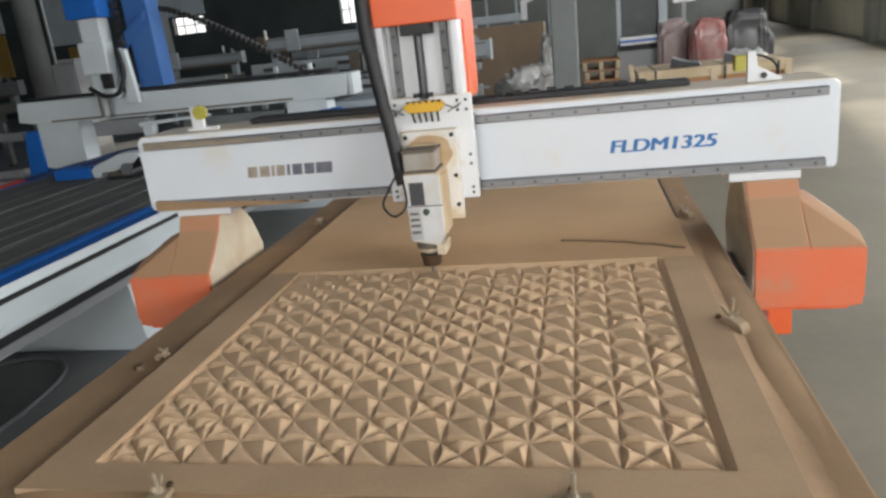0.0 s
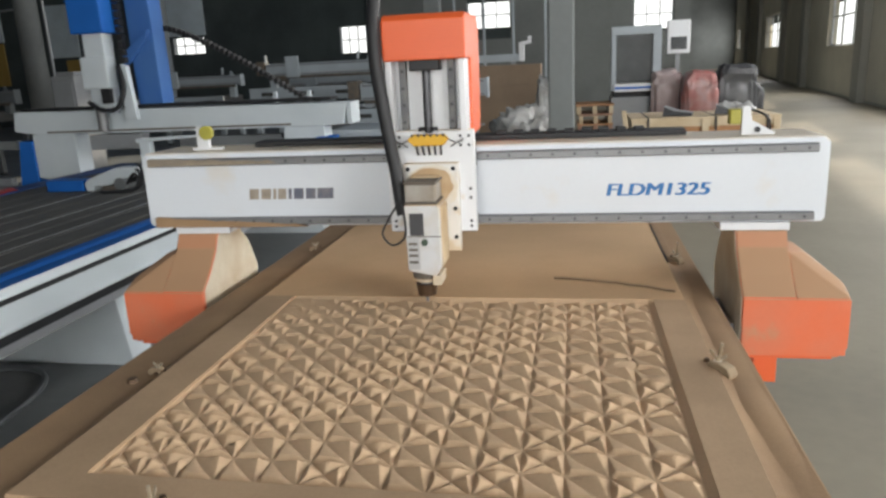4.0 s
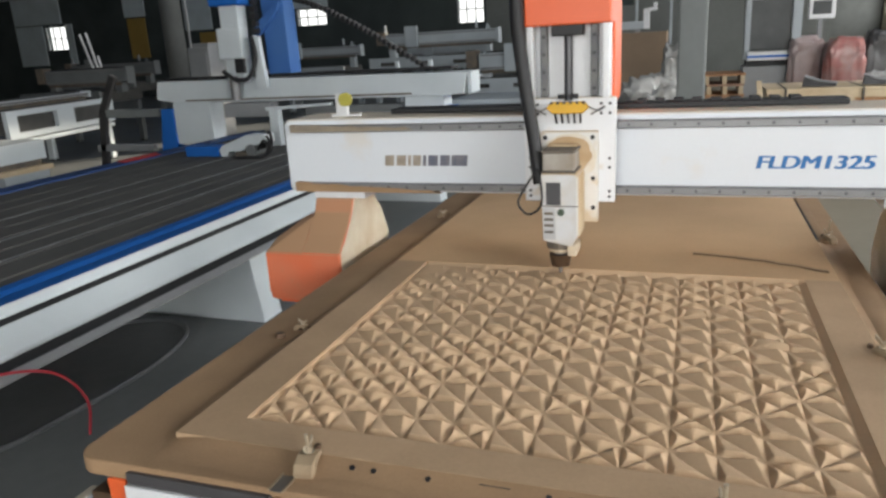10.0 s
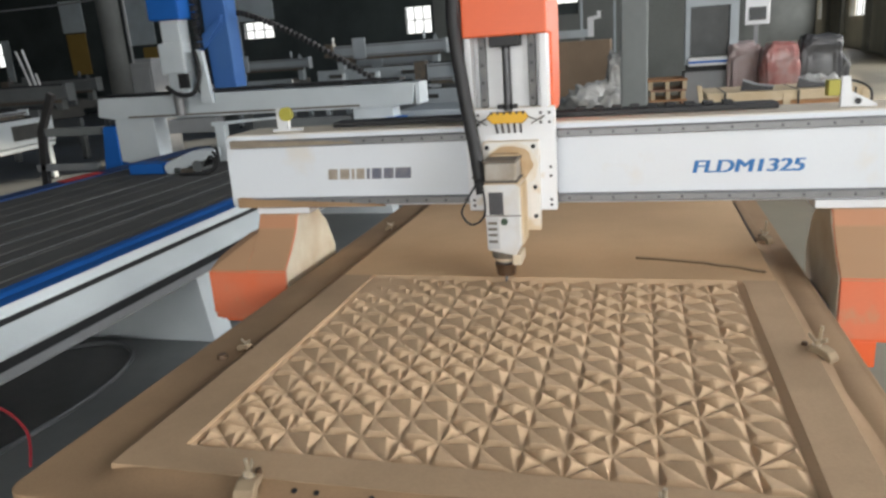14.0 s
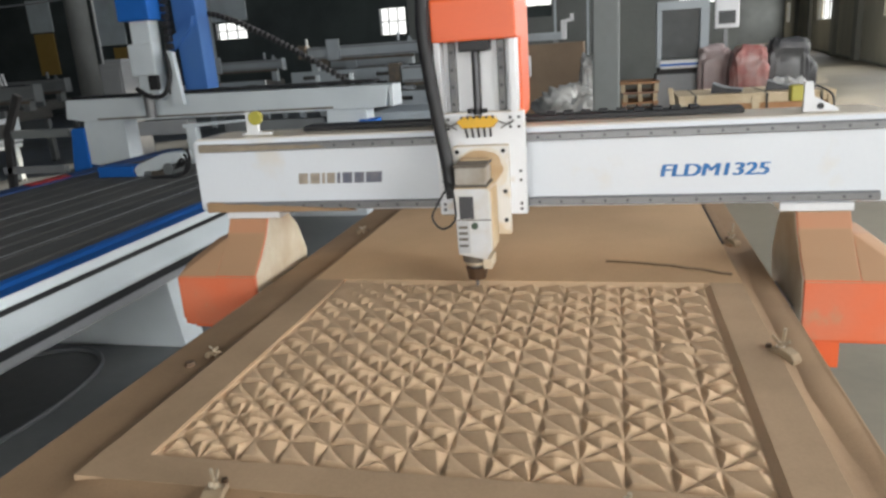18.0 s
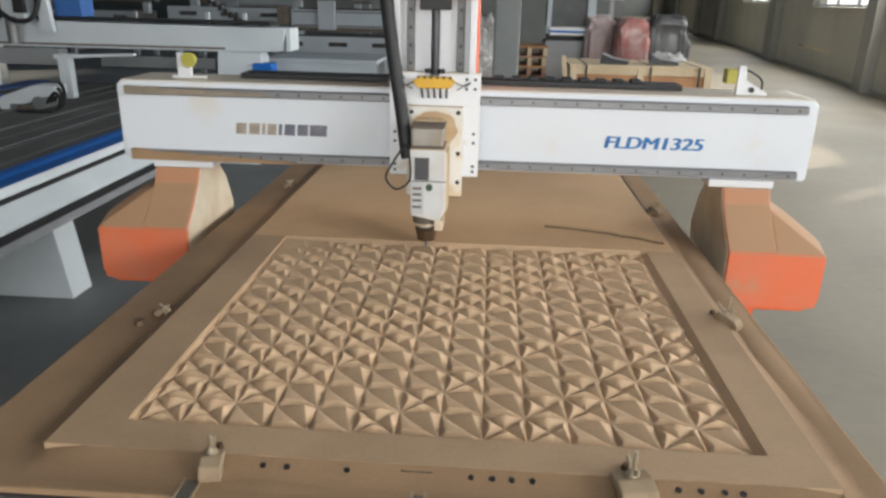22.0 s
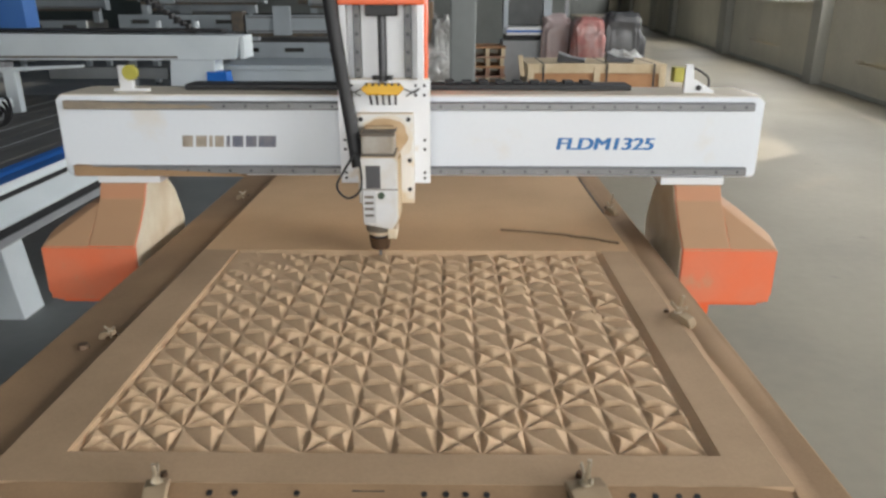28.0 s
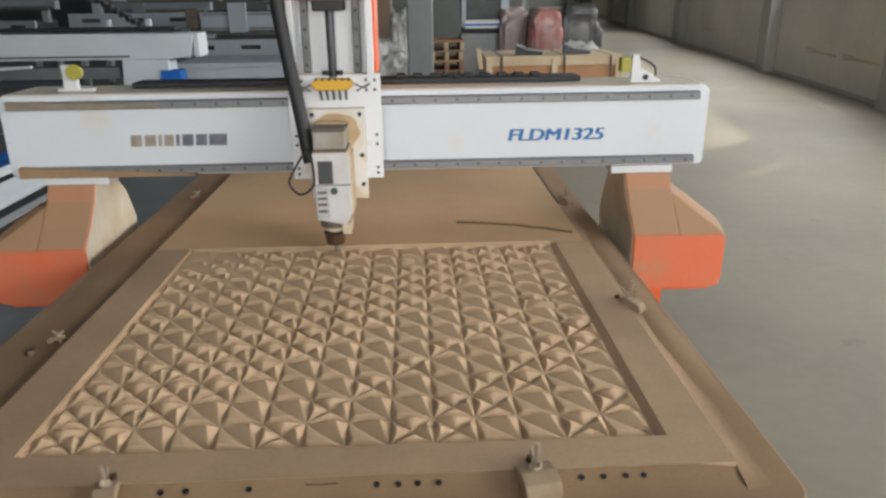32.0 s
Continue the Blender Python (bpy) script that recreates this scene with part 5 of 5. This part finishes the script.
# ---- film-wrapped goods ----
def lump(name, at, size, mat, label, category, seed, rough=0.35, boxy=0.45):
    """A heap or bundle with a folded skin; a higher boxy gives a squarer body."""
    bm = bmesh.new()
    bmesh.ops.create_icosphere(bm, subdivisions=5, radius=1.0)
    for v in bm.verts:
        d = v.co.normalized()
        fold = noise.noise(Vector((d.x * 9, d.y * 9, d.z * 2.2 + seed)))
        crease = abs(noise.noise(Vector((d.x * 5 + seed, d.y * 5, d.z * 4)))) ** 0.7
        k = 1 + 0.5 * rough * noise.noise(d * 1.9 + Vector((seed, 0, 0))) + 0.28 * rough * fold - 0.3 * rough * (0.4 - crease)
        p = Vector([c * max(abs(c), 1e-3) ** -boxy for c in d]) * k * (0.74 + 0.1 * (1 - boxy))
        v.co = (at[0] + p.x * size[0] / 2, at[1] + p.y * size[1] / 2, max(0.0, at[2] + size[2] / 2 + (1.3 if p.z < 0 else 1.0) * p.z * size[2] / 2))
    o = mesh_object(name, bm, mat)
    shade(o)
    return tagged(o, label, category)


lump("plastic_film", (-0.32, 7.6, 0), (1.1, 0.7, 0.98), M_FILM, "crumpled clear plastic film heaped on the floor", "plastic film", 3.1, 0.7, 0.2)
lump("plastic_film", (0.0, 7.75, 0), (0.36, 0.4, 1.42), M_FILM, "crumpled clear plastic film round a post", "plastic film", 5.1, 0.4)
lump("wrapped_part", (1.70, 9.35, 0), (0.60, 0.55, 1.42), M_FILM_PINK, "machine part wrapped in pinkish crumpled film", "bundle", 8.4, 0.26, 0.6)
lump("wrapped_part", (2.13, 9.05, 0), (0.64, 0.6, 1.40), M_FILM_RED, "red machine part under crumpled clear film", "bundle", 17.9, 0.26, 0.55)
lump("wrapped_part", (2.66, 9.25, 0), (0.72, 0.6, 1.46), M_BLACK_FILM, "black wrapped machine part on the floor", "bundle", 12.2, 0.24, 0.68)
lump("wrapped_part", (3.0, 10.4, 0), (0.8, 0.6, 1.15), M_BLACK_FILM, "dark wrapped goods near the wall", "bundle", 15.7, 0.35)
lump("plastic_film", (2.3, 7.6, 0), (0.75, 0.5, 0.95), M_FILM, "loose clear film behind the crate", "plastic film", 21.0, 0.55, 0.2)

lathe = thing("control_cabinet", (1.25, 9.3, 0), "white framed machine cabinet with a dark window", "cabinet")
part("body", box(0.9, 1.62, 9.3, 9.9, 0.0, 0.9, 0.015), M_HOSE, lathe)
upper = part("upper", box(0.92, 1.60, 9.35, 9.9, 1.12, 1.9, 0.01), M_GLASS_DARK, lathe, "dark window")
for a, b, c, d in ((0.9, 1.62, 1.8, 1.92), (1.50, 1.62, 1.0, 1.8), (0.9, 0.97, 1.0, 1.8)):
    part("frame", box(a, b, 9.3, 9.36, c, d, 0.008), M_WHITE_DIM, upper)
part("shelf", box(0.95, 1.5, 9.25, 9.6, 0.98, 1.1, 0.01), M_WHITE, lathe)
part("blue_strip", box(0.95, 1.5, 9.243, 9.249, 1.02, 1.05), M_BLUE, lathe)
part("gap", box(0.94, 1.58, 9.38, 9.8, 0.9, 0.98), M_BLACK, lathe)
panel = thing("operator_console", (1.88, 9.6, 0), "white operator console with a grey screen on a post", "console")
part("post", box(1.86, 1.92, 9.6, 9.66, 0, 1.5, 0.006), M_HOSE, panel)
case = part("case", box(1.72, 2.05, 9.5, 9.6, 1.5, 1.98, 0.015), M_WHITE, panel)
part("screen", box(1.77, 2.0, 9.492, 9.499, 1.56, 1.74, 0.004), M_GLASS_DARK, case)
pallet = thing("pallet_stack", (0.65, 9.4, 0), "leaning stack of reddish wooden pallets", "pallets")
for k in range(6):
    a, b, dy = 0.40 + 0.02 * math.sin(k * 2.1), 0.93 + 0.015 * math.sin(k * 1.3), 0.03 * math.sin(k * 1.7)
    for q in range(5):
        part("deck_board", box(a, b, 9.0 + dy + 0.165 * q, 9.13 + dy + 0.165 * q, 0.1 + 0.14 * k, 0.125 + 0.14 * k, 0.004), M_PLY if k % 2 else M_RED_WOOD, pallet)
    for x in (a + 0.01, (a + b) / 2 - 0.03, b - 0.07):
        part("bearer", box(x, x + 0.06, 9.0 + dy, 9.79 + dy, 0.0 + 0.14 * k + (0.0 if k == 0 else -0.0145), 0.0995 + 0.14 * k, 0.003), M_PINE if k % 3 else M_RED_WOOD, pallet)

# ---- crate ----
crate = thing("wooden_crate", (1.72, 6.5, 0), "long pine crate with plywood sides and black straps", "crate")
CX0, CX1, CY0, CY1, CZ = 0.96, 2.47, 6.08, 6.95, 0.83
part("plywood_side", box(CX0 + 0.03, CX1 - 0.03, CY0 + 0.015, CY0 + 0.03, 0.08, CZ - 0.03), M_PLY, crate)
part("plywood_side", box(CX0 + 0.03, CX1 - 0.03, CY1 - 0.03, CY1 - 0.015, 0.08, CZ - 0.03), M_PLY, crate)
for x in (CX0, CX1 - 0.03):
    part("end_board", box(x, x + 0.03, CY0 + 0.02, CY1 - 0.02, 0.08, CZ - 0.03, 0.003), M_PINE, crate)
for k in range(5):
    y = CY0 + 0.175 * k
    part("lid_plank", box(CX0 - 0.01, CX1 + 0.01, y, y + 0.168, CZ - 0.03, CZ, 0.004), M_PINE, crate)
for z in (0.08, CZ - 0.10):
    part("rail", box(CX0, CX1, CY0 - 0.012, CY0 + 0.014, z, z + 0.07, 0.003), M_PINE, crate)
for x in (CX0, (CX0 + CX1) / 2 - 0.03, CX1 - 0.07):
    part("batten", box(x, x + 0.07, CY0 - 0.024, CY0 - 0.013, 0.08, CZ - 0.03, 0.003), M_PINE, crate)
for x in (CX0 + 0.16, (CX0 + CX1) / 2 + 0.1, CX1 - 0.14):
    part("strap", box(x, x + 0.02, CY0 - 0.028, CY0 - 0.0245, 0.08, CZ), M_BLACK, crate)
    part("strap", box(x, x + 0.02, CY0, CY1, CZ + 0.001, CZ + 0.003), M_BLACK, crate)
for x in (CX0 + 0.1, CX1 - 0.2, (CX0 + CX1) / 2):
    part("skid", box(x, x + 0.1, CY0, CY1, 0.0, 0.08, 0.004), M_PINE, crate)
part("upright_slat", prism([(CX0 - 0.08, 0.7), (CX0 - 0.03, 0.7), (CX0 - 0.06, 0.92), (CX0 - 0.11, 0.92)], CY0 - 0.02, CY0 + 0.01, "y", 0.003), M_PINE, crate)
for x, y, a in ((1.45, 6.3, -12), (2.0, 6.35, -10)):
    s = thing("metal_wedge", (x, y, CZ), "dark steel wedge lying on the crate lid", "steel part", "steel parts on the crate")
    bm = prism([(-0.14, 0.0), (0.17, 0.0), (0.17, 0.03), (-0.02, 0.05), (-0.12, 0.10)], -0.09, 0.09, "y", 0.006)
    part("wedge", bm, M_DARK_STEEL, s).matrix_parent_inverse = Matrix()
    bm = prism([(-0.13, 0.10), (0.02, 0.052), (0.18, 0.032), (0.18, 0.036), (0.02, 0.058), (-0.12, 0.108)], -0.088, 0.088, "y")
    part("plate", bm, M_HOSE, s).matrix_parent_inverse = Matrix()
    s.matrix_world = pose(x, y, CZ + 0.003, 0, 0, a)

# overhead cable line across the hall
line = thing("overhead_cable", (-9, 10, 2.9), "thin pale cable strung across the hall", "cable")
part("cable", tube([(-29.9, 12.0, 3.3), (-20, 11.0, 2.95), (-11.3, 10.0, 2.78), (-8.6, 9.2, 2.75)], 0.016, 6), M_HOSE, line)
